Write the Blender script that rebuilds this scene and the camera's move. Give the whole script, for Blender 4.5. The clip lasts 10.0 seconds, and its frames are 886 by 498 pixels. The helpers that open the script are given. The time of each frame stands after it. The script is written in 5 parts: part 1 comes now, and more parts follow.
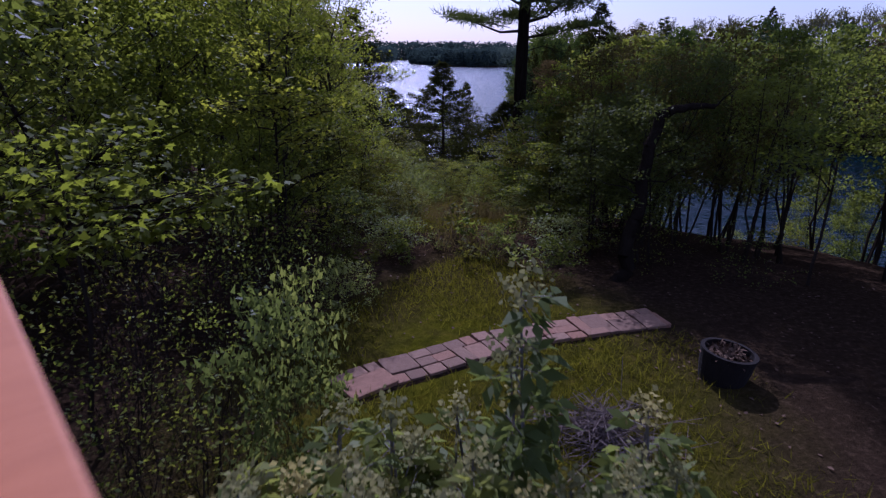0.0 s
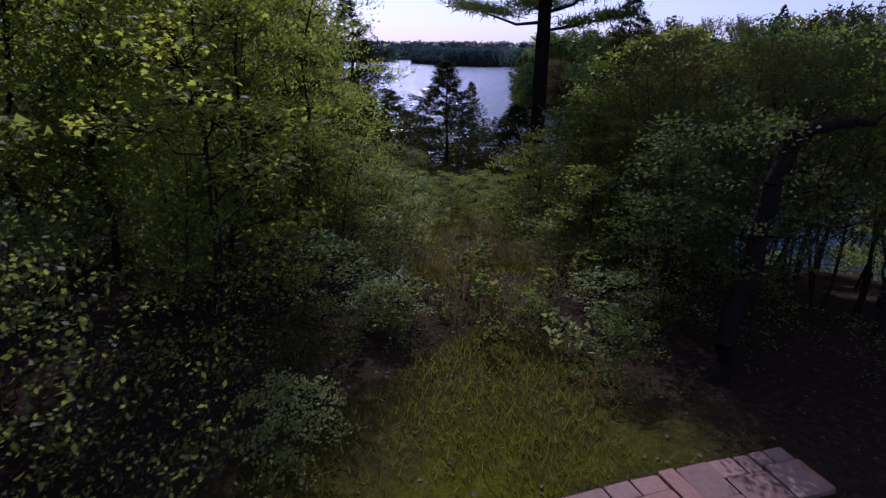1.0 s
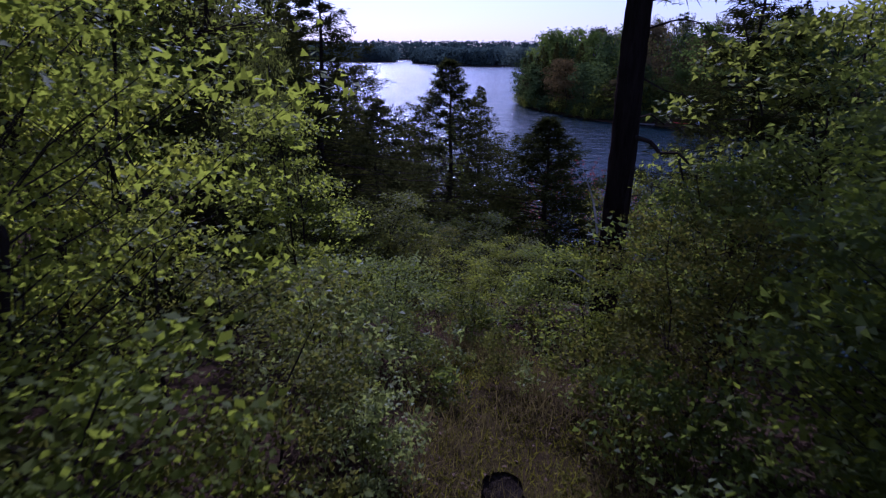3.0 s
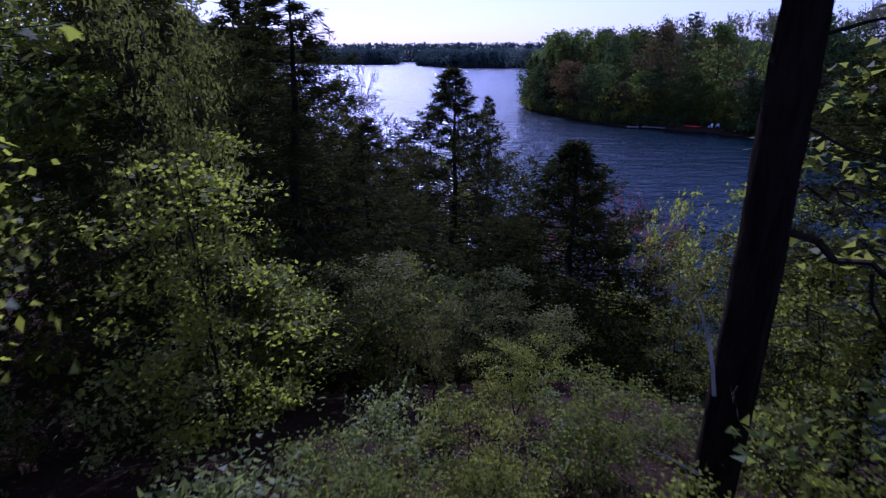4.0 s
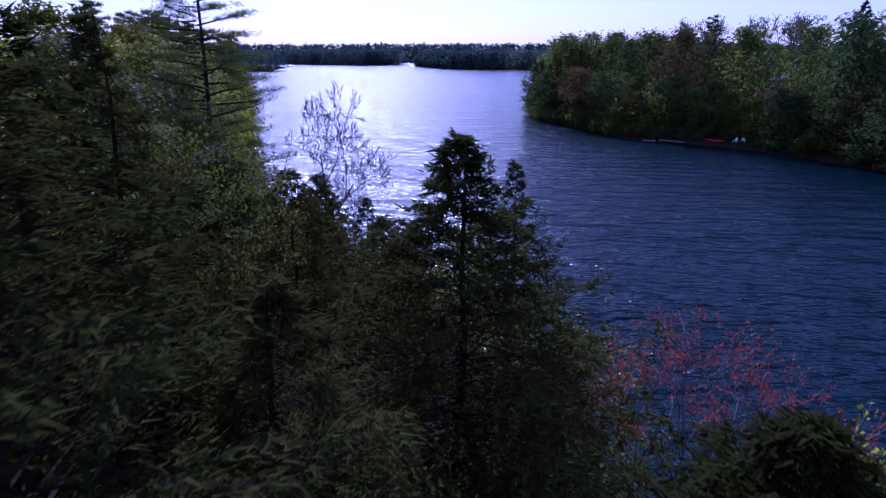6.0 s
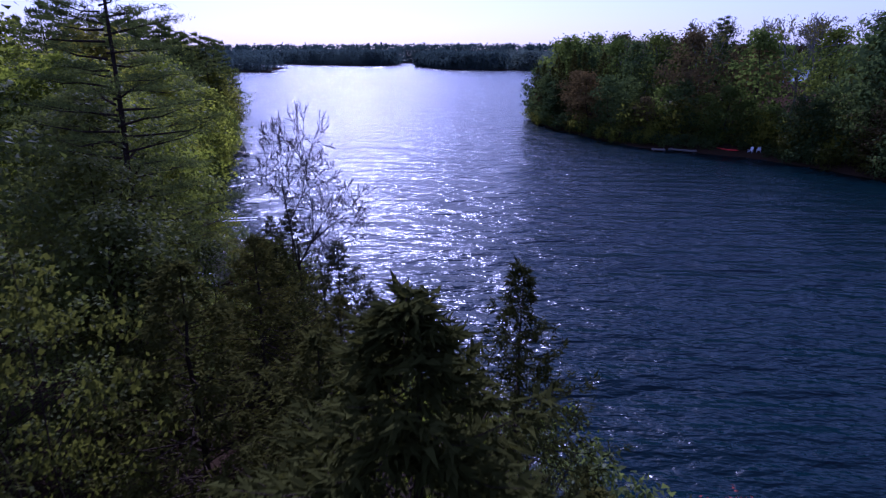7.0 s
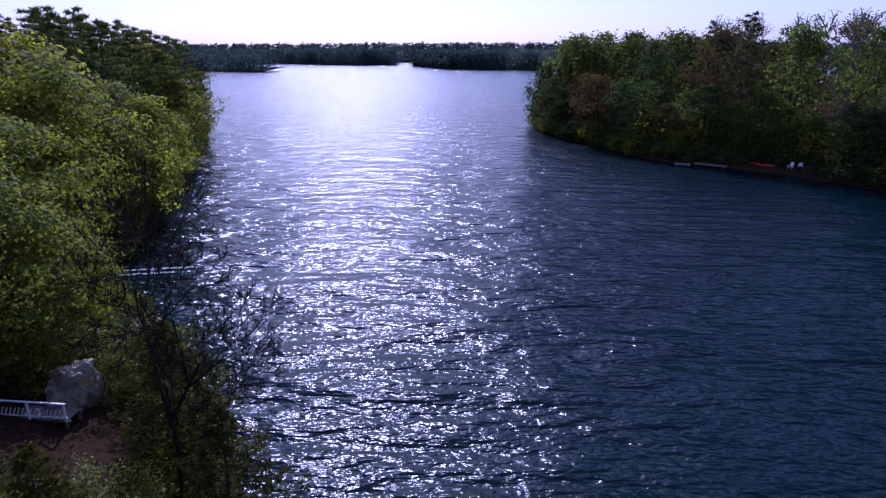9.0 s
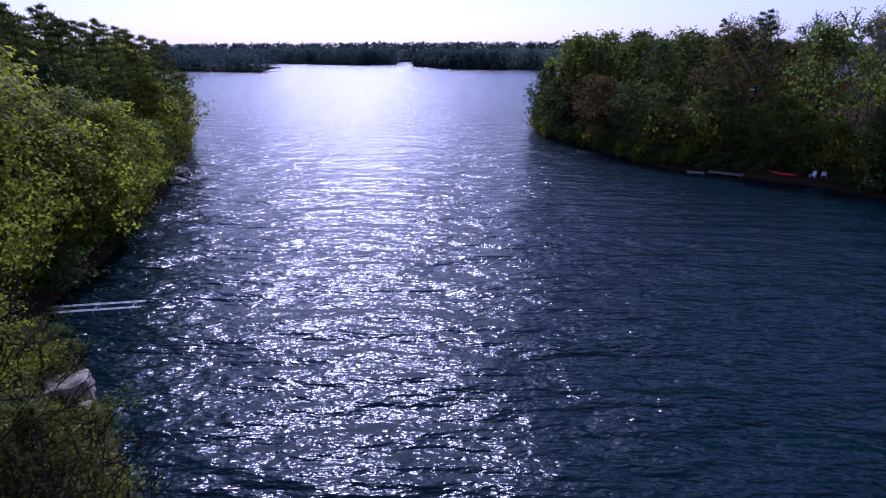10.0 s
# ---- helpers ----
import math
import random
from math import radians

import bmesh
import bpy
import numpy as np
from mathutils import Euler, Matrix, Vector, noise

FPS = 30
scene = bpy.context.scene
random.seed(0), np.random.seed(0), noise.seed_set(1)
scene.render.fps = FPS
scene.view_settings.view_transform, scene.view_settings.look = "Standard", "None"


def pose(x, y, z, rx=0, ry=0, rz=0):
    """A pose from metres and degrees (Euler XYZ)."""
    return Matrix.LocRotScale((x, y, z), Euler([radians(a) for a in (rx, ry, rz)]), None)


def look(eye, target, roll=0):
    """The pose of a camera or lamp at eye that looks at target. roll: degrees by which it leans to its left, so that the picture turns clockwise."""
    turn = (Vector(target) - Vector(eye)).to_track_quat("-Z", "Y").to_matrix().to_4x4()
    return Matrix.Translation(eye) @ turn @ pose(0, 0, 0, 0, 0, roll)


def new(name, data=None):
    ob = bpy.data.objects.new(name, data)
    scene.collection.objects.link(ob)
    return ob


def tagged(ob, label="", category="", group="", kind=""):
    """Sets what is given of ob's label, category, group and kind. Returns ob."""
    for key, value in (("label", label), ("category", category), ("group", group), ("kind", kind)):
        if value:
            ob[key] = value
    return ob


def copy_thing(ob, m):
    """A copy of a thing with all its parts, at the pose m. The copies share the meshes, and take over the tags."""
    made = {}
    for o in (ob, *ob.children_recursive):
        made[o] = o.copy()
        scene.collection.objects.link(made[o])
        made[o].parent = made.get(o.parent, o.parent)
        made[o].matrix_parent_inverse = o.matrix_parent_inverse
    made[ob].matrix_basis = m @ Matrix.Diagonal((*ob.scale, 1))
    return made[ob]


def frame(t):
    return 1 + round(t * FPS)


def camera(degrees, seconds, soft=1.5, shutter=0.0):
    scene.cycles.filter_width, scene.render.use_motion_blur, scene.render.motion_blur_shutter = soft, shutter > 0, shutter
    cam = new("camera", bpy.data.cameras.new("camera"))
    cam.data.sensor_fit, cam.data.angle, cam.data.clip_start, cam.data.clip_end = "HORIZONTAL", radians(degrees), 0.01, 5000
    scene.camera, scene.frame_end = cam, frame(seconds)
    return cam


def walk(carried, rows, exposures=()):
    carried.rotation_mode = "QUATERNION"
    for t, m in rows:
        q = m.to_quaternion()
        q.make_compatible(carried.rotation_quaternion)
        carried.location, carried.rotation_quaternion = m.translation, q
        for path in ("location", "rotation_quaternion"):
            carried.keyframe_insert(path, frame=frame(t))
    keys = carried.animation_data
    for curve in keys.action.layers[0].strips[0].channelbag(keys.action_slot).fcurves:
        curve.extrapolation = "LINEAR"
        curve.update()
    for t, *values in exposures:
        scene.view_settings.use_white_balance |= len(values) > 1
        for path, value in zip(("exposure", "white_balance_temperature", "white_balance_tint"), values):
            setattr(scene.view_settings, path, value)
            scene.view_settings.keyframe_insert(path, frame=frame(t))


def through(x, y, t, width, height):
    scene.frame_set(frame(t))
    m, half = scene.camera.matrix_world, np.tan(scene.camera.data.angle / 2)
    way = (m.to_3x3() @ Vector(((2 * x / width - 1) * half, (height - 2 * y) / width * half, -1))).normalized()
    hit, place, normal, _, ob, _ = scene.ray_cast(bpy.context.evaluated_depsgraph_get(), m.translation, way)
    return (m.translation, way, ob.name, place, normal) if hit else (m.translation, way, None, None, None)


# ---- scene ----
cam = camera(73.6, 10.0, soft=1.25, shutter=0.14)
METRES, EYE, TILT, LEAN, TURN = 58.0, 15.6, -18.2, -0.6, 0.0
ROWS = [
    (0.0, 0.0, 0.0, 0.0, 0.0, 0.0, -0.0),
    (0.5, -0.001, 0.0237, 0.0073, 0.07, -0.04, -0.1),
    (1.0, -0.0016, 0.0517, 0.0152, 0.2, -0.03, -0.07),
    (1.5, -0.0019, 0.0839, 0.0247, 0.28, -0.06, -0.08),
    (2.0, -0.0026, 0.1177, 0.0345, 0.22, -0.12, -0.05),
    (2.5, -0.0035, 0.1522, 0.0453, 0.2, -0.1, -0.06),
    (4.0, -0.0027, 0.2527, 0.0831, 0.84, 0.13, 0.38),
    (4.5, -0.0054, 0.2982, 0.1017, 0.7, 0.15, 0.27),
    (5.0, -0.0078, 0.3434, 0.1222, 0.69, 0.15, 0.24),
    (5.5, -0.0088, 0.3902, 0.1431, 0.7, 0.15, 0.21),
    (7.0, 0.0067, 0.5655, 0.2212, 0.78, 0.14, 0.21),
    (7.5, 0.0073, 0.6276, 0.2428, 0.73, 0.15, 0.23),
    (8.0, 0.0098, 0.6916, 0.2657, 0.67, 0.12, 0.26),
    (8.5, 0.0149, 0.7534, 0.2874, 0.64, 0.1, 0.28),
    (9.0, 0.0208, 0.8152, 0.3105, 0.72, 0.05, 0.27),
    (9.5, 0.0276, 0.8754, 0.3331, 0.73, 0.03, 0.28),
    (10.0, 0.0348, 0.9324, 0.3523, 0.82, 0.0, 0.29),
]
walk(cam, [(t, pose(0, 0, EYE, TILT, LEAN, TURN) @ pose(METRES * x, METRES * y, METRES * z, 90 + pitch, roll, yaw)) for t, x, y, z, yaw, pitch, roll in ROWS],
     [(0.0, -0.08, 4780, 44), (2.7, 0.06, 4540, 49), (4.0, 0.10, 4360, 57), (5.5, 0.17, 4290, 61), (7.0, 0.12, 4450, 55), (10.0, 0.14, 4680, 49)])

# ---- light ----
SUN_AZ, SUN_EL = radians(-10.5), radians(39.0)      # azimuth from +y towards +x
world = bpy.data.worlds.new("sky_world")
scene.world = world
world.use_nodes = True
wn = world.node_tree
sky = wn.nodes.new("ShaderNodeTexSky")
sky.sky_type, sky.sun_disc = "NISHITA", False
sky.sun_elevation, sky.sun_rotation = SUN_EL, SUN_AZ
sky.dust_density, sky.air_density, sky.ozone_density = 1.5, 1.0, 2.6
veil = wn.nodes.new("ShaderNodeMix")      # thin high haze over the whole sky
veil.data_type = "RGBA"
veil.inputs[0].default_value, veil.inputs[7].default_value = 0.28, (6.9, 7.1, 8.0, 1)
wn.links.new(sky.outputs[0], veil.inputs[6])
wn.links.new(veil.outputs[2], wn.nodes["Background"].inputs[0])
wn.nodes["Background"].inputs[1].default_value = 0.1
sun = new("sun", bpy.data.lights.new("sun", "SUN"))
sun.data.energy, sun.data.angle, sun.data.color = 4.3, radians(0.5), (1.0, 0.95, 0.86)
SUN_WAY = Vector((math.sin(SUN_AZ) * math.cos(SUN_EL), math.cos(SUN_AZ) * math.cos(SUN_EL), math.sin(SUN_EL)))
sun.matrix_world = look((0, 0, 60), Vector((0, 0, 60)) - SUN_WAY)

# ---- materials ----


def shader(name, rough=0.7, metal=0.0, spec=0.5):
    m = bpy.data.materials.new(name)
    m.use_nodes = True
    b = m.node_tree.nodes["Principled BSDF"]
    b.inputs["Roughness"].default_value, b.inputs["Metallic"].default_value = rough, metal
    b.inputs["Specular IOR Level"].default_value = spec
    return m, m.node_tree, b


def noise_node(nt, scale, detail=4.0, rough=0.6, stretch=(1, 1, 1), coords="Object"):
    tc, mp, n = nt.nodes.new("ShaderNodeTexCoord"), nt.nodes.new("ShaderNodeMapping"), nt.nodes.new("ShaderNodeTexNoise")
    mp.inputs["Scale"].default_value = stretch
    nt.links.new(tc.outputs[coords], mp.inputs[0])
    nt.links.new(mp.outputs[0], n.inputs["Vector"])
    n.inputs["Scale"].default_value, n.inputs["Detail"].default_value, n.inputs["Roughness"].default_value = scale, detail, rough
    return n.outputs["Fac"]


def ramp(nt, fac, stops):
    r = nt.nodes.new("ShaderNodeValToRGB")
    while len(r.color_ramp.elements) < len(stops):
        r.color_ramp.elements.new(0.5)
    for e, (p, c) in zip(r.color_ramp.elements, stops):
        e.position, e.color = p, (*c, 1)
    nt.links.new(fac, r.inputs[0])
    return r.outputs[0]


def mix(nt, fac, a, b, mode="MIX"):
    n = nt.nodes.new("ShaderNodeMix")
    n.data_type, n.blend_type = "RGBA", mode
    for v, s in ((fac, n.inputs[0]), (a, n.inputs[6]), (b, n.inputs[7])):
        if isinstance(v, (int, float)):
            s.default_value = v
        elif isinstance(v, tuple):
            s.default_value = (*v, 1)
        else:
            nt.links.new(v, s)
    return n.outputs[2]


def bump(nt, b, height, strength=0.4, distance=0.02):
    n = nt.nodes.new("ShaderNodeBump")
    n.inputs["Strength"].default_value, n.inputs["Distance"].default_value = strength, distance
    nt.links.new(height, n.inputs["Height"])
    nt.links.new(n.outputs[0], b.inputs["Normal"])


def leaf_material(name, dark, light, glow, through=0.5, rough=0.6, gloss=0.05):
    """Leaf blades: diffuse and gloss on the face, and light that comes through from behind."""
    m, nt, b = shader(name, rough, 0, gloss)
    geo, info = nt.nodes.new("ShaderNodeNewGeometry"), nt.nodes.new("ShaderNodeObjectInfo")
    c = ramp(nt, geo.outputs["Random Per Island"], [(0.0, dark), (1.0, light)])
    c = mix(nt, 0.35, c, ramp(nt, info.outputs["Random"], [(0.0, dark), (1.0, light)]))
    c = mix(nt, 0.5, c, ramp(nt, noise_node(nt, 0.9, 3), [(0.3, dark), (0.7, light)]))
    tree = ramp(nt, info.outputs["Random"], [(0.0, (0.62, 0.66, 0.62)), (0.5, (0.95, 0.96, 0.93)), (1.0, (1.25, 1.15, 0.92))])
    c = mix(nt, 1.0, c, tree, "MULTIPLY")
    nt.links.new(c, b.inputs["Base Color"])
    t = nt.nodes.new("ShaderNodeBsdfTranslucent")
    nt.links.new(mix(nt, 0.6, c, mix(nt, 1.0, glow, tree, "MULTIPLY")), t.inputs["Color"])
    s = nt.nodes.new("ShaderNodeMixShader")
    s.inputs[0].default_value = through
    nt.links.new(b.outputs[0], s.inputs[1])
    nt.links.new(t.outputs[0], s.inputs[2])
    nt.links.new(s.outputs[0], nt.nodes["Material Output"].inputs["Surface"])
    return m


def plain(name, stops, scale, rough=0.8, bump_strength=0.4, bump_distance=0.02, stretch=(1, 1, 1), metal=0.0, fine=None, gloss=0.2):
    m, nt, b = shader(name, rough, metal, gloss)
    n1, n2 = noise_node(nt, scale, 5, 0.6, stretch), noise_node(nt, fine or scale * 9, 4, 0.65, stretch)
    c = ramp(nt, n1, stops)
    c = mix(nt, 0.45, c, ramp(nt, n2, stops), "MIX")
    nt.links.new(c, b.inputs["Base Color"])
    bump(nt, b, n2, bump_strength, bump_distance)
    return m


LEAF_LIME = leaf_material("leaf_yellow_green", (0.085, 0.102, 0.011), (0.160, 0.175, 0.016), (0.48, 0.52, 0.028), 0.54)
LEAF_MID = leaf_material("leaf_mid_green", (0.056, 0.074, 0.013), (0.112, 0.130, 0.021), (0.29, 0.33, 0.03), 0.5, 0.5, 0.06)
LEAF_PALE = leaf_material("leaf_pale_green", (0.090, 0.115, 0.028), (0.180, 0.200, 0.055), (0.32, 0.36, 0.06), 0.45, 0.5, 0.08)
LEAF_OLIVE = leaf_material("leaf_olive", (0.058, 0.064, 0.011), (0.104, 0.102, 0.016), (0.20, 0.19, 0.02), 0.48, 0.6, 0.03)
LEAF_FRESH = leaf_material("leaf_fresh_green", (0.074, 0.092, 0.011), (0.138, 0.156, 0.016), (0.32, 0.36, 0.022), 0.5, 0.6, 0.04)
LEAF_BANK = leaf_material("leaf_bank_green", (0.072, 0.082, 0.014), (0.135, 0.144, 0.021), (0.31, 0.33, 0.026), 0.46, 0.9, 0.0)
LEAF_BRONZE = leaf_material("leaf_bronze_young", (0.066, 0.052, 0.014), (0.115, 0.092, 0.022), (0.20, 0.155, 0.028), 0.42, 0.7, 0.03)
LEAF_RUST = leaf_material("leaf_rusty_buds", (0.060, 0.046, 0.020), (0.112, 0.082, 0.032), (0.15, 0.11, 0.035), 0.26, 0.9, 0.0)
LEAF_RED = leaf_material("bud_red", (0.15, 0.03, 0.025), (0.26, 0.05, 0.04), (0.40, 0.08, 0.06), 0.35)
NEEDLE = leaf_material("needles_dark", (0.036, 0.038, 0.010), (0.064, 0.064, 0.015), (0.09, 0.088, 0.014), 0.26, 0.9, gloss=0.0)
NEEDLE_PINE = leaf_material("needles_pine", (0.036, 0.052, 0.018), (0.075, 0.088, 0.026), (0.15, 0.18, 0.03), 0.34, 0.8, gloss=0.0)
CEDAR = leaf_material("cedar_sprays", (0.033, 0.035, 0.009), (0.062, 0.062, 0.014), (0.09, 0.088, 0.013), 0.30, 0.9, gloss=0.0)
BLOSSOM = leaf_material("blossom_cream", (0.22, 0.20, 0.075), (0.38, 0.34, 0.14), (0.38, 0.35, 0.13), 0.35, 0.7)
BARK = plain("bark_dark", [(0.3, (0.018, 0.013, 0.009)), (0.7, (0.048, 0.035, 0.025))], 6, 0.9, 0.9, 0.03, (1, 1, 0.18), gloss=0.0)
BARK_GREY = plain("bark_grey", [(0.3, (0.09, 0.08, 0.07)), (0.7, (0.20, 0.18, 0.16))], 5, 0.9, 0.7, 0.02, (1, 1, 0.25))
BARK_BIRCH = plain("bark_birch", [(0.25, (0.09, 0.08, 0.065)), (0.42, (0.40, 0.37, 0.32)), (0.8, (0.56, 0.52, 0.45))], 3, 0.7, 0.3, 0.01, (1, 1, 2.5))


def ground_material():
    m, nt, b = shader("ground_grass_litter", 1.0, 0, 0.0)
    grass = ramp(nt, noise_node(nt, 3.5, 6, 0.7), [(0.25, (0.028, 0.031, 0.002)), (0.55, (0.075, 0.070, 0.004)), (0.8, (0.135, 0.100, 0.010))])
    litter = ramp(nt, noise_node(nt, 14, 6, 0.75), [(0.2, (0.011, 0.007, 0.005)), (0.55, (0.038, 0.024, 0.014)), (0.8, (0.110, 0.070, 0.040))])
    at = nt.nodes.new("ShaderNodeAttribute")
    at.attribute_name = "lawn"
    patch = ramp(nt, noise_node(nt, 1.1, 5, 0.7), [(0.40, (0, 0, 0)), (0.62, (1, 1, 1))])
    lawn = mix(nt, patch, grass, mix(nt, 0.45, grass, litter))
    c = mix(nt, at.outputs["Fac"], litter, lawn)
    nt.links.new(c, b.inputs["Base Color"])
    bump(nt, b, noise_node(nt, 22, 6, 0.75), 0.8, 0.06)
    return m


def water_material():
    m, nt, b = shader("lake_water", 0.205, 0, 0.25)
    b.inputs["Base Color"].default_value = (0.001, 0.008, 0.010, 1)
    b.inputs["IOR"].default_value = 1.33
    last = None
    for scale, stretch, distance in ((0.13, (0.5, 1.5, 1), 1.1), (0.34, (0.5, 1.5, 1), 0.85), (1.1, (0.62, 1.40, 1), 0.30), (3.0, (0.68, 1.30, 1), 0.10), (9.0, (0.8, 1.2, 1), 0.014)):
        n = nt.nodes.new("ShaderNodeBump")
        n.inputs["Strength"].default_value, n.inputs["Distance"].default_value = 1.0, distance
        nt.links.new(noise_node(nt, scale, 1.5, 0.5, stretch), n.inputs["Height"])
        if last:
            nt.links.new(last, n.inputs["Normal"])
        last = n.outputs[0]
    nt.links.new(last, b.inputs["Normal"])
    return m


PALE_WOOD = plain("barkless_wood", [(0.3, (0.30, 0.26, 0.22)), (0.7, (0.5, 0.45, 0.4))], 6, 0.85, 0.4, 0.01, (1, 1, 0.3))
PINE_BARK = plain("bark_pine", [(0.36, (0.007, 0.005, 0.004)), (0.66, (0.034, 0.024, 0.017))], 7, 0.95, 1.0, 0.09, (1, 1, 0.16), fine=22, gloss=0.0)
BARK_DEAD = plain("bark_dark_dead", [(0.3, (0.014, 0.010, 0.007)), (0.7, (0.036, 0.027, 0.019))], 5, 0.95, 1.0, 0.06, (1, 1, 0.3), gloss=0.0)
GROUND, WATER = ground_material(), water_material()
LEAF_EAST = leaf_material("leaf_far_bank", (0.040, 0.060, 0.022), (0.076, 0.104, 0.033), (0.13, 0.18, 0.036), 0.34, 0.9, 0.0)
LEAF_EAST_FRESH = leaf_material("leaf_far_bank_fresh", (0.058, 0.082, 0.019), (0.108, 0.136, 0.028), (0.21, 0.27, 0.034), 0.42, 0.9, 0.0)
# the blue of distance haze is put into this leaf colour
FAR_WOODS = leaf_material("far_woods_haze_green", (0.046, 0.068, 0.066), (0.080, 0.104, 0.096), (0.10, 0.14, 0.11), 0.4, 0.9, 0.0)
STONE = plain("paver_stone", [(0.3, (0.16, 0.100, 0.066)), (0.7, (0.29, 0.195, 0.14))], 7, 0.85, 0.5, 0.008)
tint_nodes = STONE.node_tree
stone_tint = ramp(tint_nodes, tint_nodes.nodes.new("ShaderNodeObjectInfo").outputs["Random"], [(0.0, (0.60, 0.52, 0.46)), (0.5, (1.0, 0.90, 0.80)), (1.0, (0.95, 0.68, 0.54))])
stone_in = tint_nodes.nodes["Principled BSDF"].inputs["Base Color"]
tint_nodes.links.new(mix(tint_nodes, 1.0, stone_in.links[0].from_socket, stone_tint, "MULTIPLY"), stone_in)
ROCK = plain("shore_rock", [(0.3, (0.13, 0.110, 0.078)), (0.7, (0.38, 0.325, 0.235))], 1.8, 0.9, 0.8, 0.05)
WOOD_GREY = plain("weathered_wood", [(0.3, (0.11, 0.095, 0.08)), (0.7, (0.23, 0.20, 0.17))], 4, 0.85, 0.5, 0.01, (1, 8, 8))
RAIL_STAIN = plain("cedar_stained_rail", [(0.3, (0.33, 0.105, 0.034)), (0.7, (0.41, 0.14, 0.05))], 5, 0.6, 0.25, 0.004, (6, 0.6, 6))
TWIG = plain("dead_twigs", [(0.3, (0.05, 0.034, 0.028)), (0.7, (0.19, 0.14, 0.115))], 9, 0.9, 0.4, 0.01)
RED_HULL = plain("red_hull", [(0.3, (0.60, 0.035, 0.025)), (0.7, (0.70, 0.05, 0.035))], 2, 0.35, 0.05, 0.002)
WHITE_PAINT = plain("white_paint", [(0.3, (0.70, 0.70, 0.68)), (0.7, (0.82, 0.82, 0.80))], 3, 0.5, 0.1, 0.002)
METAL = plain("galvanised_pipe", [(0.3, (0.55, 0.55, 0.53)), (0.7, (0.72, 0.72, 0.70))], 6, 0.45, 0.1, 0.002, metal=0.25)
POT = plain("planter_wood", [(0.3, (0.007, 0.005, 0.004)), (0.7, (0.022, 0.016, 0.012))], 5, 1.0, 0.6, 0.01)

# ---- mesh helpers ----


def mesh_of(name, verts, faces, material, smooth=False):
    me = bpy.data.meshes.new(name)
    me.from_pydata([tuple(v) for v in verts], [], faces)
    me.materials.append(material)
    if smooth:
        me.polygons.foreach_set("use_smooth", [True] * len(me.polygons))
    me.update()
    return me


def part(name, me, parent, label=""):
    ob = new(name, me)
    ob.parent = parent
    return tagged(ob, label)


def part_bm(name, bm, material, parent, label=""):
    me = bpy.data.meshes.new(name)
    bm.to_mesh(me)
    bm.free()
    me.materials.append(material)
    return part(name, me, parent, label)


def empty(name, m, label, category, group="", kind=""):
    ob = new(name)
    ob.matrix_basis = m
    return tagged(ob, label, category, group, kind)


def tubes(segments, sides=5, thin=0.03):
    """Tapered tubes: segments of (p0, p1, r0, r1)."""
    verts, faces = [], []
    most = sides
    for p0, p1, r0, r1 in segments:
        sides = most if r0 > thin else 3
        ring = [(math.cos(2 * math.pi * k / sides), math.sin(2 * math.pi * k / sides)) for k in range(sides)]
        a, b = Vector(p0), Vector(p1)
        d = (b - a)
        if d.length < 1e-5:
            continue
        d.normalize()
        u = d.orthogonal().normalized()
        w = d.cross(u)
        i = len(verts)
        for p, r in ((a, r0), (b, r1)):
            verts += [p + (u * c + w * s) * r for c, s in ring]
        faces += [(i + k, i + (k + 1) % sides, i + sides + (k + 1) % sides, i + sides + k) for k in range(sides)]
    return verts, faces


def blades(rng, at, size, aspect=0.6, up=0.35, along=None, fold=0.0, corners=4, face=None):
    """Leaf blades (kites) at the given places, each with its own turn. up: how far they lie flat."""
    n = len(at)
    nor = rng.normal(size=(n, 3)) + (np.array([0, 0, up * 3]) if face is None else face)
    nor /= np.linalg.norm(nor, axis=1)[:, None]
    way = rng.normal(size=(n, 3)) if along is None else along + rng.normal(size=(n, 3)) * 0.25
    way -= nor * np.sum(way * nor, axis=1)[:, None]
    way /= np.linalg.norm(way, axis=1)[:, None] + 1e-9
    side = np.cross(nor, way)
    L = size * rng.uniform(0.65, 1.25, n)[:, None]
    W = L * aspect * 0.5
    mid = at + way * L * 0.42
    if corners == 3:
        v = np.stack([at + side * W * 0.9, at + way * L, at - side * W * 0.9], 1).reshape(-1, 3)
        return v, np.arange(3 * n).reshape(n, 3)
    v = np.stack([at, mid + side * W + nor * fold * W, at + way * L - nor * 0.12 * L, mid - side * W + nor * fold * W], 1).reshape(-1, 3)
    f = np.arange(4 * n).reshape(n, 4)
    return v, f


def blade_mesh(name, v, f, material):
    me = bpy.data.meshes.new(name)
    n = len(f)
    me.vertices.add(len(v))
    me.vertices.foreach_set("co", np.asarray(v, dtype=np.float32).ravel())
    k = f.shape[1]
    me.loops.add(n * k)
    me.loops.foreach_set("vertex_index", np.asarray(f, dtype=np.int32).ravel())
    me.polygons.add(n)
    me.polygons.foreach_set("loop_start", np.arange(0, n * k, k, dtype=np.int32))
    me.materials.append(material)
    me.update(calc_edges=True)
    me.validate()
    return me


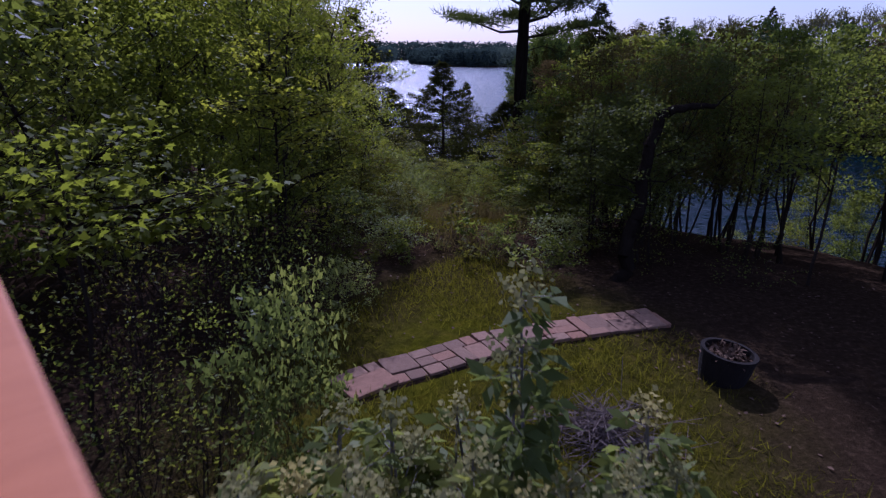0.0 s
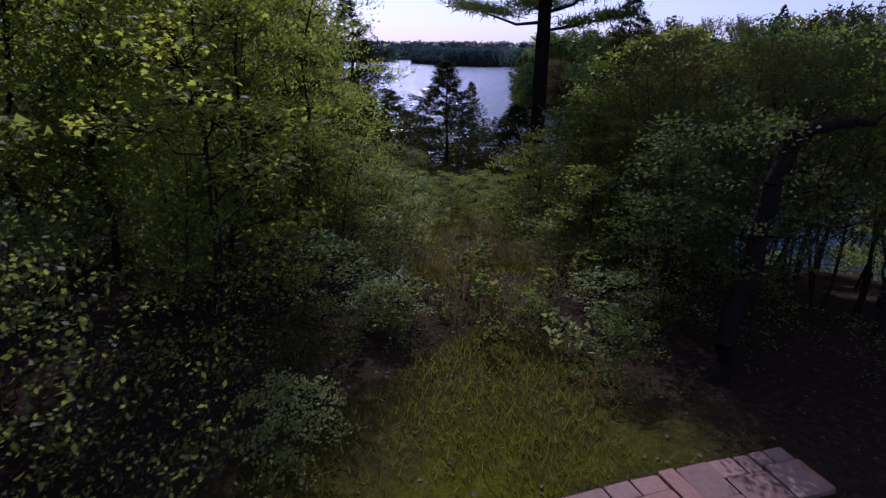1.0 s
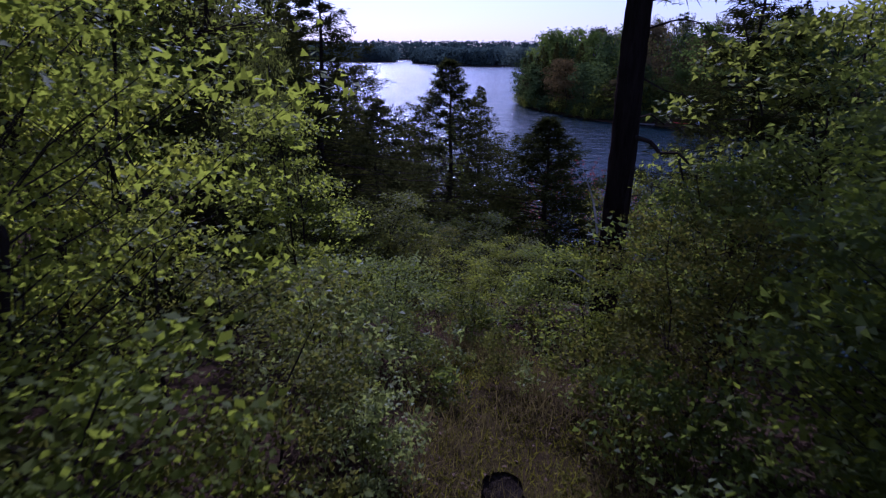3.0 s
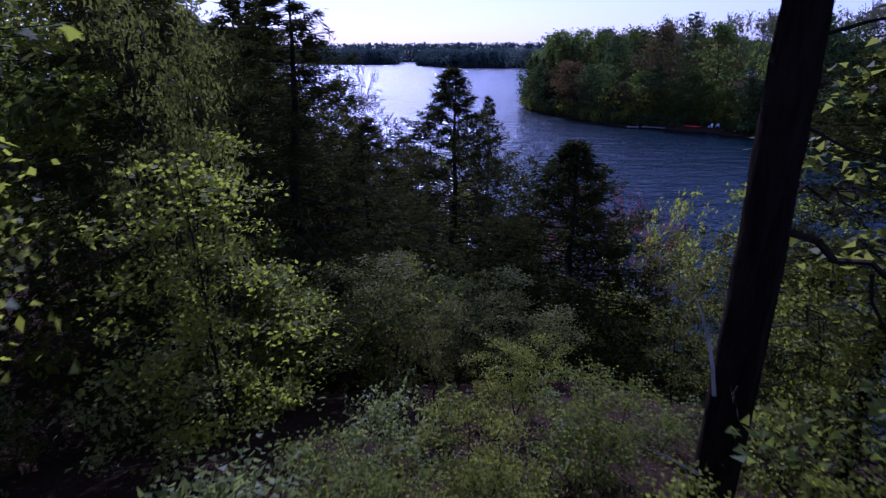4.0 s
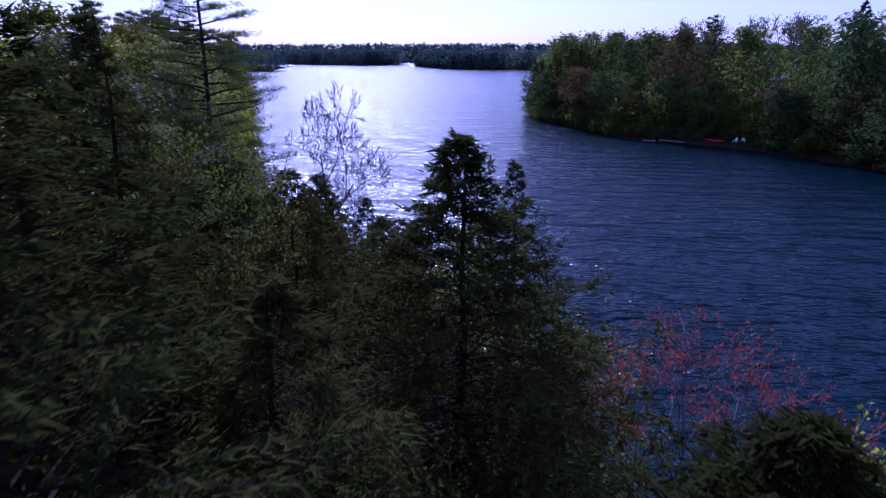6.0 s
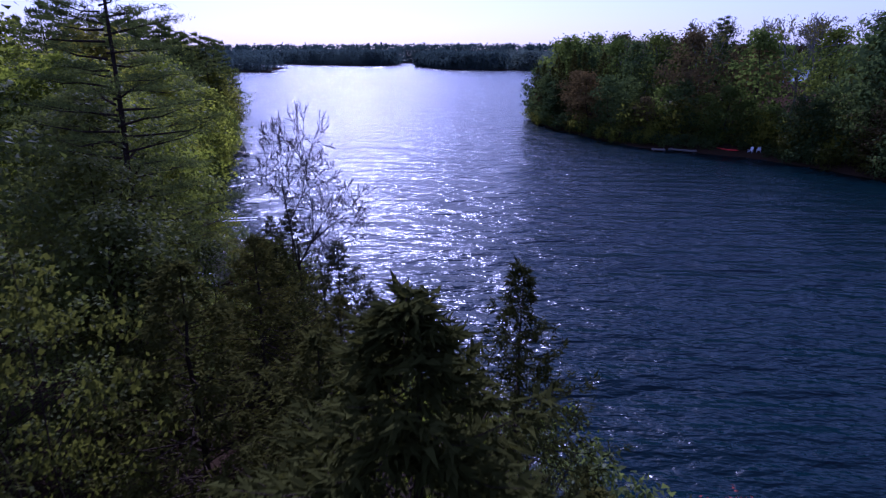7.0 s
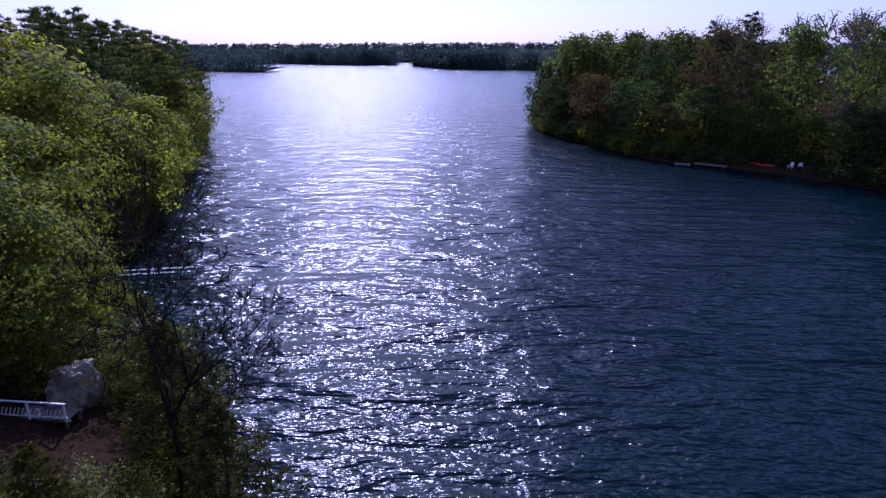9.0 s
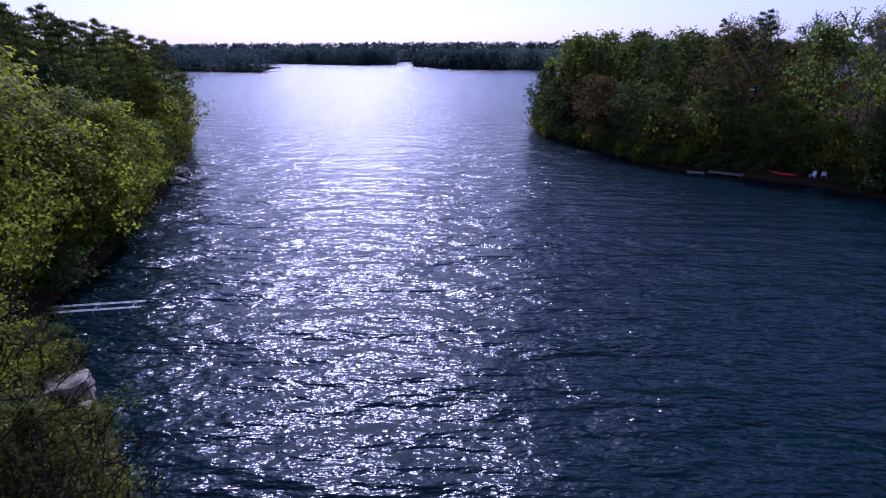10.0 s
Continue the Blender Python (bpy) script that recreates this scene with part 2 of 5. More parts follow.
# ---- the lie of the land ----
HOME_SHORE = [(400, -60), (120, -10), (40, 14), (16, 27), (11.5, 36), (8.5, 44), (5.2, 52), (3.2, 57.5), (-1, 62), (-4.5, 66), (-9, 74), (-12, 79), (-16, 84.5), (-19.5, 87.5), (-24, 92),
              (-28, 97.5), (-29, 104), (-30.4, 111.5), (-33.5, 123), (-38.5, 141), (-43, 155), (-54, 186), (-70, 205), (-130, 225), (-300, 260), (-900, 420)]
EAST_SHORE = [(400, -10), (150, 45), (90, 85), (70, 112), (61, 133), (58, 139), (53, 146), (47, 150.5), (40, 154), (36, 162), (31, 175), (27, 185), (23, 204), (24, 217), (34, 235), (80, 285), (180, 380), (900, 600)]


def land_distance(x, y, line, side):
    """Signed distance to an open shoreline, positive on land."""
    best, sign = np.full(x.shape, 1e9), np.ones(x.shape)
    for (ax, ay), (bx, by) in zip(line, line[1:]):
        dx, dy = bx - ax, by - ay
        t = np.clip(((x - ax) * dx + (y - ay) * dy) / (dx * dx + dy * dy), 0, 1)
        d = np.hypot(x - ax - t * dx, y - ay - t * dy)
        s = np.where(dx * (y - ay) - dy * (x - ax) > 0, 1.0, -1.0)
        near = d < best
        best, sign = np.where(near, d, best), np.where(near, s, sign)
    return best * sign * side


def wobble(x, y):
    return np.sin(x * 0.9 + 0.4 * y) * np.cos(y * 0.7 - 0.3 * x) * 0.5 + np.sin(x * 0.31 - y * 0.23 + 1.0) * 0.7 + np.sin(x * 2.3 + y * 1.7) * 0.12


def height(x, y):
    """Height of the ground; the lake lies at 0."""
    x, y = np.asarray(x, float), np.asarray(y, float)
    home = land_distance(x, y, HOME_SHORE, 1.0)
    east = land_distance(x, y, EAST_SHORE, -1.0)
    zh = np.interp(home, [-30, -2, 0, 2, 6, 12, 20, 30, 38, 47, 60, 200], [-6, -0.9, 0.0, 0.9, 2.0, 3.4, 5.4, 8.5, 10.6, 12.15, 12.4, 14.0])
    ze = np.interp(east, [-30, -2, 0, 3, 15, 40, 80, 300], [-6, -0.9, 0.0, 1.3, 4.5, 8.0, 11.0, 14.0])
    z = np.maximum(zh, ze)
    out = np.maximum(0, np.hypot(x - 0.5, (y - 3) * 0.75) - 6.5)
    z = np.maximum(z, 12.3 - 0.28 * out - 0.05 * np.maximum(0, out - 8) ** 2)
    rough = np.clip(z / 4.0, 0, 1) * 0.28 * np.where((np.abs(x) < 6) & (y < 14), 0.12, 1.0)
    return z + wobble(x, y) * rough


def gz(x, y):
    return float(height(np.array([x]), np.array([y]))[0])


def axis(near0, near1, step, far):
    a = list(np.arange(near0, near1 + 1e-6, step))
    s = step
    while a[-1] < far:
        s *= 1.25
        a.append(a[-1] + s)
    s = step
    while a[0] > -far:
        s *= 1.25
        a.insert(0, a[0] - s)
    return np.array(a)


def build_ground():
    xs, ys = axis(-45, 45, 0.6, 2600), axis(-6, 110, 0.6, 2600)
    X, Y = np.meshgrid(xs, ys)
    Z = height(X, Y)
    n, k = len(xs), len(ys)
    i = np.arange(n * k).reshape(k, n)
    f = np.stack([i[:-1, :-1], i[:-1, 1:], i[1:, 1:], i[1:, :-1]], -1).reshape(-1, 4)
    me = blade_mesh("ground", np.stack([X, Y, Z], -1).reshape(-1, 3), f, GROUND)
    me.polygons.foreach_set("use_smooth", [True] * len(me.polygons))
    lawn = np.clip(1.6 - np.hypot((X - 0.6) / (2.6 - 0.35 * np.clip(Y - 5.5, 0, 4)), (Y - 5.3) / 3.7) * 1.1, 0, 1).ravel()
    lawn = lawn * np.clip(1.0 - (X.ravel() - 2.3 + 0.25 * np.sin(Y.ravel() * 2.2)) / 1.2, 0, 1)
    lawn = np.maximum(lawn, 0.22 * np.clip(1.2 - np.hypot((X - 0.5) / 1.6, (Y - 16) / 6.0), 0, 1).ravel())
    at = me.attributes.new("lawn", "FLOAT", "POINT")
    at.data.foreach_set("value", lawn.astype(np.float32))
    tagged(new("ground", me), "mossy lawn and brown leaf litter on a wooded slope", "ground", kind="structure")


def build_water():
    s = 2600
    me = mesh_of("water", [(-s, -s, 0), (s, -s, 0), (s, s, 0), (-s, s, 0)], [(0, 1, 2, 3)], WATER)
    tagged(new("water", me), "rippled dark blue lake water with sun glitter", "lake", kind="structure")


build_ground()
build_water()

# ---- trees ----


def crown_leaves(rng, centres, spread, per, size, aspect, up, flat=0.55, corners=4, out=0.0):
    """Leaves in clusters; out: how far they face away from the middle of their cluster and crown."""
    c = np.repeat(np.array(centres), per, axis=0)
    off = rng.normal(size=c.shape) * np.array([spread, spread, spread * flat])
    if out:
        away = c + off - np.array([0, 0, np.mean(c[:, 2])])
        away /= np.linalg.norm(away, axis=1)[:, None] + 1e-9
        own = off / (np.linalg.norm(off, axis=1)[:, None] + 1e-9)
        return blades(rng, c + off, size, aspect, up, corners=corners, face=(own * 0.7 + away * 0.6 + np.array([0, 0, 0.35])) * out)
    return blades(rng, c + off, size, aspect, up, corners=corners)


def limb(rng, p0, p1, r0, r1, bends=3, sag=0.0, jitter=0.06):
    """A crooked limb as tapering pieces."""
    a, b = np.array(p0, float), np.array(p1, float)
    L = np.linalg.norm(b - a)
    pts = [a + (b - a) * t + rng.normal(size=3) * jitter * L * (0 < t < 1) + np.array([0, 0, sag * L * 4 * t * (1 - t)]) for t in np.linspace(0, 1, bends + 1)]
    rs = np.linspace(r0, r1, bends + 1)
    return [(pts[i], pts[i + 1], rs[i], rs[i + 1]) for i in range(bends)], pts


def broadleaf(seed, h, r, base, clusters, per, leaf, spread, trunk_r, leafmat, bark, aspect=0.62, up=0.3, stems=1, lean=0.04, corners=4, bends=2, flat=0.55, limbs=0.35, out=0.0):
    """Meshes of a broadleaved tree: trunk with limbs, and a crown of leaf clusters."""
    rng = np.random.default_rng(seed)
    segs, centres = [], []
    for s in range(stems):
        top = np.array([rng.normal() * lean * h + (rng.normal() * 0.12 * h if stems > 1 else 0), rng.normal() * lean * h + (rng.normal() * 0.12 * h if stems > 1 else 0), h * rng.uniform(0.9, 0.97)])
        foot = np.array([rng.normal() * 0.05 * stems, rng.normal() * 0.05 * stems, -0.25])
        pieces, pts = limb(rng, foot, top, trunk_r / math.sqrt(stems), trunk_r * 0.12, 6, 0, 0.012)
        segs += pieces
        for k in range(clusters // stems):
            t = base + (1 - base) * rng.uniform(0, 1) ** 0.85
            i = min(int(t * 6), 5)
            p = pts[i] + (pts[i + 1] - pts[i]) * (t * 6 - i)
            u = (t - base) / (1 - base)
            reach = r * (math.sin(math.pi * (0.12 + 0.86 * u)) ** 0.7) * rng.uniform(0.25, 1.05)
            a = rng.uniform(0, 2 * math.pi)
            c = p + np.array([math.cos(a) * reach, math.sin(a) * reach, reach * rng.uniform(0.0, 0.5)])
            c[2] = min(c[2], h)
            centres.append(c)
            if reach > limbs * r:
                start = p - np.array([0, 0, min(reach * 0.4, p[2] * 0.3)])
                piece, _ = limb(rng, start, c, trunk_r * 0.22 * (1 - 0.6 * u), trunk_r * 0.05, bends, 0.02, 0.05)
                segs += piece
    v, f = crown_leaves(rng, centres, spread, per, leaf, aspect, up, flat, corners, out)
    return mesh_of("trunk", *tubes(segs), bark), blade_mesh("crown", v, f, leafmat), h


def boughed(seed, h, r, base, boughs, leafmat, bark, trunk_r, shape=0.9, rise=0.15, droop=0.35, upturn=0.25, twigs=13, sprays=7, blade=0.15, aspect=0.42, flat=0.6, hang=0.15, uneven=0.35, steep=1.8):
    """Meshes of a spruce or cedar whose single boughs can be told apart: each one sags and turns up at its tip, with flat side twigs full of sprays."""
    rng = np.random.default_rng(seed)
    segs, _ = limb(rng, (0, 0, -0.3), (rng.normal() * 0.012 * h, rng.normal() * 0.012 * h, h), trunk_r, 0.012, 8, 0, 0.004)
    at, way = [], []
    for k in range(boughs):
        u = ((k + rng.uniform(0, 1)) / boughs) ** 0.92
        z = min(h * (base + (1 - base) * u), h - 0.05)
        reach = r * min((1 - u) * steep, 1.0) ** shape * rng.uniform(1 - uneven, 1 + 0.4 * uneven) + 0.07
        a = k * 2.4 + rng.normal() * 0.5
        d = np.array([math.cos(a), math.sin(a), 0])
        side = np.array([-d[1], d[0], 0])
        lift, sag = rise + 0.25 * u ** 3 + rng.normal() * 0.08, droop * (1 - 0.6 * u)

        def spot(t):
            t = np.asarray(t)[..., None]
            return np.array([0, 0, z]) + d * reach * t + np.array([0, 0, reach]) * (lift * t - sag * t ** 2 + upturn * t ** 4)

        pts = spot(np.linspace(0, 1, 5))
        thick = 0.008 + 0.007 * reach
        segs += [(pts[i], pts[i + 1], thick * (1 - 0.2 * i), thick * (0.8 - 0.2 * i)) for i in range(4)]
        m = max(4, int(twigs * (0.35 + 0.65 * min(reach / r * 1.6, 1))))
        t = rng.uniform(0.15, 1.0, m) ** 0.8
        s = np.where(np.arange(m) % 2 == 0, 1.0, -1.0)
        run = (0.34 * reach * (1.12 - t) + 0.10) * rng.uniform(0.7, 1.2, m)
        out = d * 0.8 + side * (s * 0.75)[:, None] + rng.normal(size=(m, 3)) * 0.18 + np.array([0, 0, -hang])
        q = rng.uniform(0.0, 1.0, (m, sprays))
        p = spot(t)[:, None, :] + out[:, None, :] * (run[:, None] * q)[..., None] + rng.normal(size=(m, sprays, 3)) * np.array([0.03, 0.03, 0.03 + 0.02 * reach])
        at.append(p.reshape(-1, 3))
        way.append((np.repeat(out[:, None, :], sprays, 1) + rng.normal(size=(m, sprays, 3)) * 0.35).reshape(-1, 3))
    at.append(np.array([[0, 0, h - q] for q in np.linspace(0, 0.7, 16)]))
    way.append(rng.normal(size=(16, 3)) * 0.6 + np.array([0, 0, 1.0]))
    v, f = blades(rng, np.concatenate(at), blade, aspect, flat, np.concatenate(way), corners=3)
    return mesh_of("trunk", *tubes(segs, 6), bark), blade_mesh("crown", v, f, leafmat), h


def white_pine(seed, h, base, r, boughs, trunk_r, per=60, tufts=10, needle=0.2):
    """Meshes of a white pine: a bare pole and flat plates of needle tufts."""
    rng = np.random.default_rng(seed)
    segs, _ = limb(rng, (0, 0, -0.3), (0.03 * h * rng.normal() * 0.3, 0, h), trunk_r, trunk_r * 0.2, 8, 0, 0.003)
    at, way = [], []
    for k in range(boughs):
        u = (k + 0.5) / boughs
        z = h * (base + (1 - base) * u)
        a = k * 2.4 + rng.normal() * 0.3
        reach = r * (1 - u ** 2 * 0.75) * rng.uniform(0.7, 1.1)
        d = np.array([math.cos(a), math.sin(a), 0])
        foot = np.array([0, 0, z])
        end = foot + d * reach + np.array([0, 0, reach * rng.uniform(0.02, 0.28)])
        piece, pts = limb(rng, foot, end, 0.016 + 0.011 * reach, 0.008, 3, -0.03, 0.03)
        segs += piece
        side = np.cross(d, [0, 0, 1])
        for q in range(tufts):
            t = rng.uniform(0.3, 1.02)
            c = foot + (end - foot) * t + side * rng.normal() * 0.22 * reach * (1.1 - 0.4 * t) + np.array([0, 0, rng.uniform(0, 0.12)])
            segs.append((foot + (end - foot) * max(t - 0.15, 0.1), c, 0.010, 0.003))
            dirs = rng.normal(size=(per, 3)) + d * 0.5 + np.array([0, 0, 0.6])
            at.append(np.repeat(c[None], per, 0) + rng.normal(size=(per, 3)) * np.array([0.20, 0.20, 0.06]))
            way.append(dirs)
    at, way = np.concatenate(at), np.concatenate(way)
    v, f = blades(rng, at, needle, 0.14 if needle < 0.3 else 0.3, 0.1, way, corners=3)
    return mesh_of("trunk", *tubes(segs, 8), BARK), blade_mesh("crown", v, f, NEEDLE_PINE), h


def bare_tree(seed, h, spreadf, levels, trunk_r, bark, budmat, buds, bud=0.05, stems=1, lean=0.25, first=0.36, finest=0.008):
    """Meshes of a tree hardly in leaf: forking twigs with a dusting of buds."""
    rng = np.random.default_rng(seed)
    segs, tips = [], []

    def grow(p, d, L, r, lev):
        q = p + d * L
        segs.append((p, p + (q - p) * 0.5 + rng.normal(size=3) * 0.03 * L, r, r * 0.85))
        segs.append((segs[-1][1], q, r * 0.85, r * 0.65))
        if lev == 0:
            tips.append((p, q))
            return
        for k in range(rng.integers(2, 4)):
            e = d + rng.normal(size=3) * spreadf
            e[2] += 0.12
            e /= np.linalg.norm(e)
            grow(p + (q - p) * rng.uniform(0.55, 1.0), e, L * rng.uniform(0.6, 0.82), max(r * 0.62, finest), lev - 1)

    for s in range(stems):
        d = np.array([rng.normal() * lean, rng.normal() * lean, 1.0]) if stems > 1 else np.array([0.02, 0, 1.0])
        d /= np.linalg.norm(d)
        grow(np.array([0, 0, -0.3]), d, h * first, trunk_r, levels)
    top = max(q[2] for p, q in tips)
    k = h / top
    segs = [(a * k, b * k, r0, r1) for a, b, r0, r1 in segs]
    ends = np.array([p * k + (q - p) * k * rng.uniform(0.2, 1.0) for p, q in tips for _ in range(buds)])
    v, f = blades(rng, ends + rng.normal(size=ends.shape) * bud, bud * 1.6, 0.6, 0.2)
    return mesh_of("trunk", *tubes(segs, 5), bark), blade_mesh("crown", v, f, budmat), h


def plant(name, meshes, x, y, label, category, group="", turn=None, top=None, scale=1.0, z=None, wide=None):
    """A tree of its own: an empty at its foot with its trunk and its crown. top: the height of its tip above the lake."""
    z = gz(x, y) if z is None else z
    if top is not None:
        scale = max((top - z) / meshes[2], 0.25)
    wide = scale if wide is None else wide
    if turn is None:
        turn = (x * 57.3 + y * 91.7) % 360
    e = empty(name, pose(x, y, z, 0, 0, turn) @ Matrix.Diagonal((wide, wide, scale, 1)), label, category, group)
    part("trunk", meshes[0], e)
    part("crown", meshes[1], e)
    return e


def ridged_trunk(seed, h, r0, r1, lean):
    """A thick stem with furrowed bark and a slow bend."""
    r = np.random.default_rng(seed)
    n, rings = 26, 150
    a = np.linspace(0, 2 * math.pi, n, endpoint=False)
    verts = []
    for k in range(rings):
        u = k / (rings - 1)
        z = -0.3 + (h + 0.3) * u
        rad = r0 + (r1 - r0) * u + 0.10 * math.exp(-max(z, 0) * 3.0)
        cx, cy = lean * z + 0.05 * math.sin(z * 0.7), 0.04 * math.sin(z * 0.5 + 1)
        for q in a:
            p = Vector((math.cos(q) * 3.2, math.sin(q) * 3.2, z * 1.1))
            d = 1 + 0.11 * noise.noise(p) + 0.09 * noise.noise(Vector((p.x * 3, p.y * 3, z * 3.4)))
            verts.append((cx + math.cos(q) * rad * d, cy + math.sin(q) * rad * d, z))
    faces = [(k * n + j, k * n + (j + 1) % n, (k + 1) * n + (j + 1) % n, (k + 1) * n + j) for k in range(rings - 1) for j in range(n)]
    return mesh_of("trunk", verts, faces, PINE_BARK, True)


# kinds of trees, built once and copied
LIME = [broadleaf(11 + k, 7.5, 2.3, 0.22, 100, 96, 0.105, 0.21, 0.075, LEAF_LIME, BARK, up=0.4, flat=0.4) for k in range(2)]
FINE = [broadleaf(13 + k, 7.5, 2.3, 0.10, 120, 100, 0.066, 0.22, 0.06, (LEAF_LIME, LEAF_MID)[k], BARK, up=0.4, flat=0.4, corners=3, aspect=0.8) for k in range(2)]
MID = [broadleaf(21 + k, 6.5, 2.1, 0.12, 90, 80, 0.125, 0.26, 0.065, LEAF_MID, BARK, up=0.4, flat=0.45, corners=3, aspect=0.75) for k in range(2)]
OLIVE = [broadleaf(31 + k, 5.5, 1.5, 0.15, 70, 70, 0.088, 0.17, 0.05, (LEAF_OLIVE, LEAF_FRESH)[k], BARK, stems=2, up=0.4, flat=0.45) for k in range(2)]
BRIGHT = broadleaf(33, 5.5, 1.5, 0.12, 80, 70, 0.09, 0.17, 0.05, LEAF_LIME, BARK, stems=2, up=0.4, flat=0.45)
THIN = [broadleaf(41 + k, 5.0, 1.4, 0.34, 88, 58, 0.092, 0.19, 0.06, LEAF_MID, BARK, stems=3, up=0.4, flat=0.45, corners=3, aspect=0.8) for k in range(2)]
# leaf_mid_green darkened and less translucent: shade put into the leaf colour
LEAF_SHADE = leaf_material("leaf_shade_green", (0.054, 0.064, 0.013), (0.100, 0.110, 0.022), (0.17, 0.19, 0.024), 0.40, 0.6, 0.04)
RUSTY = [broadleaf(43 + k, 5.0, 1.4, 0.30, 88, 52, 0.085, 0.19, 0.06, LEAF_BRONZE, BARK, stems=3, up=0.4, flat=0.45, corners=3, aspect=0.8) for k in range(2)]
DUSK = [broadleaf(47 + k, 5.0, 1.3, 0.24, 90, 60, 0.085, 0.19, 0.06, LEAF_SHADE, BARK, stems=3, up=0.4, flat=0.45, corners=3, aspect=0.8) for k in range(2)]
POLE = [broadleaf(45 + k, 6.0, 1.0, 0.45, 46, 46, 0.10, 0.2, 0.055, LEAF_MID, BARK, stems=2, up=0.4, flat=0.45, corners=3, aspect=0.8, lean=0.03) for k in range(2)]
HERO = boughed(65, 11, 3.1, 0.0, 210, CEDAR, BARK, 0.14, shape=1.1, steep=2.0, rise=0.10, droop=0.32, upturn=0.30, twigs=20, sprays=11, blade=0.15, aspect=0.38, flat=0.5, uneven=0.4)
SLIM = boughed(66, 11, 3.2, 0.0, 170, CEDAR, BARK, 0.11, shape=1.2, steep=2.0, rise=0.15, droop=0.30, upturn=0.28, twigs=15, sprays=10, blade=0.14, aspect=0.36, flat=0.6, uneven=0.5)
BROAD = boughed(67, 7, 2.6, 0.0, 240, CEDAR, BARK, 0.13, shape=1.15, steep=2.2, rise=0.12, droop=0.28, upturn=0.28, twigs=18, sprays=11, blade=0.13, aspect=0.36, flat=0.6, uneven=0.45)
LOW = [broadleaf(161 + k, 4.0, 2.4, 0.0, 30, 20, 0.36, 0.5, 0.05, (LEAF_EAST, LEAF_BANK, LEAF_OLIVE)[k], BARK, aspect=0.9, corners=3, bends=1, up=0.5, out=2.2) for k in range(3)]
TWIGS = bare_tree(93, 12, 0.54, 8, 0.12, BARK, BARK, 1, 0.03, first=0.20, finest=0.017)
SHRUB = [broadleaf(51 + k, 2.0, 0.95, 0.08, 52, 32, 0.082, 0.12, 0.018, (LEAF_PALE, LEAF_MID, LEAF_OLIVE)[k], BARK, stems=4, bends=1, corners=3, aspect=0.8) for k in range(3)]
HERB = [broadleaf(57 + k, 0.5, 0.24, 0.1, 12, 12, 0.08, 0.05, 0.006, (LEAF_MID, LEAF_PALE, LEAF_OLIVE)[k], BARK, stems=3, bends=1, corners=3, aspect=0.6) for k in range(3)]
TWIGGY = [broadleaf(55 + k, 2.4, 0.9, 0.10, 44, 13, 0.065, 0.12, 0.022, LEAF_MID, BARK, stems=6, bends=3) for k in range(2)]
THICKET = [broadleaf(58 + k, 2.0, 1.0, 0.06, 120, 2, 0.06, 0.10, 0.03, LEAF_OLIVE, BARK, stems=7, bends=3, corners=3, aspect=0.7) for k in range(2)]
TALL = [broadleaf(15 + k, 12, 3.0, 0.12, 150, 84, 0.105, 0.27, 0.11, (LEAF_SHADE, LEAF_MID)[k], BARK, up=0.4, flat=0.4, corners=3, aspect=0.9) for k in range(2)]
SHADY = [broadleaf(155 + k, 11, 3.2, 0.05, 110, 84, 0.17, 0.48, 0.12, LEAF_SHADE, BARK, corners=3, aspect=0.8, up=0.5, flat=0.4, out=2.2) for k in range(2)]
BANK = [broadleaf(151 + k, 11, 3.4, 0.05, 104, 68, 0.225, 0.50, 0.12, (LEAF_FRESH, LEAF_BANK, LEAF_MID)[k], BARK, corners=3, aspect=0.8, up=0.5, flat=0.4, out=2.2) for k in range(3)]
SPRUCE = [boughed(61 + k, 12, 3.0, 0.0, 190, NEEDLE, BARK, 0.15, shape=1.05, steep=1.7, rise=0.0, droop=0.50, upturn=0.30, twigs=20, sprays=11, blade=0.15, aspect=0.30, flat=0.4, hang=0.45, uneven=0.45) for k in range(2)]
CEDARS = [boughed(71 + k, 8, 2.2, 0.0, 120, CEDAR, BARK, 0.11, shape=1.05, steep=2.0, rise=0.12, droop=0.28, upturn=0.28, twigs=12, sprays=8, blade=0.18, aspect=0.40, flat=0.6, uneven=0.5) for k in range(2)]
TALL_PINE = white_pine(81, 17, 0.36, 3.0, 48, 0.2, 64, 18, 0.26)
BANK_PINE = white_pine(82, 17, 0.34, 4.4, 54, 0.21, 40, 18)
BIRCH = bare_tree(95, 8, 0.34, 4, 0.05, BARK_BIRCH, LEAF_LIME, 16, 0.10, stems=4, lean=0.34, finest=0.006)
RED_TREE = bare_tree(97, 8, 0.42, 5, 0.05, BARK_GREY, LEAF_RED, 9, 0.05, stems=2)
FAR_BROAD = [broadleaf(101 + k, 15, 4.8, 0.02, 96, 31, 0.46, 0.80, 0.2, (LEAF_BANK, LEAF_RUST, LEAF_OLIVE, LEAF_EAST, LEAF_LIME, LEAF_EAST)[k], BARK, aspect=0.9, corners=3, bends=1, up=0.5, limbs=0.8, out=2.2) for k in range(6)]
ACROSS = [broadleaf(121 + k, 15, 4.8, 0.02, 96, 23, 0.52, 0.80, 0.2, (LEAF_EAST, LEAF_RUST, LEAF_EAST_FRESH, LEAF_EAST)[k], BARK, aspect=0.9, corners=3, bends=1, up=0.5, limbs=0.85, out=2.2) for k in range(4)]
FAR_WEST = [FAR_BROAD[i] for i in (0, 4, 3, 4, 2, 0)]
# sunlit tops of the east bank painted in: mostly the fresh leaf colour
FAR_EAST = [ACROSS[i] for i in (0, 3, 2, 2, 1, 2)]
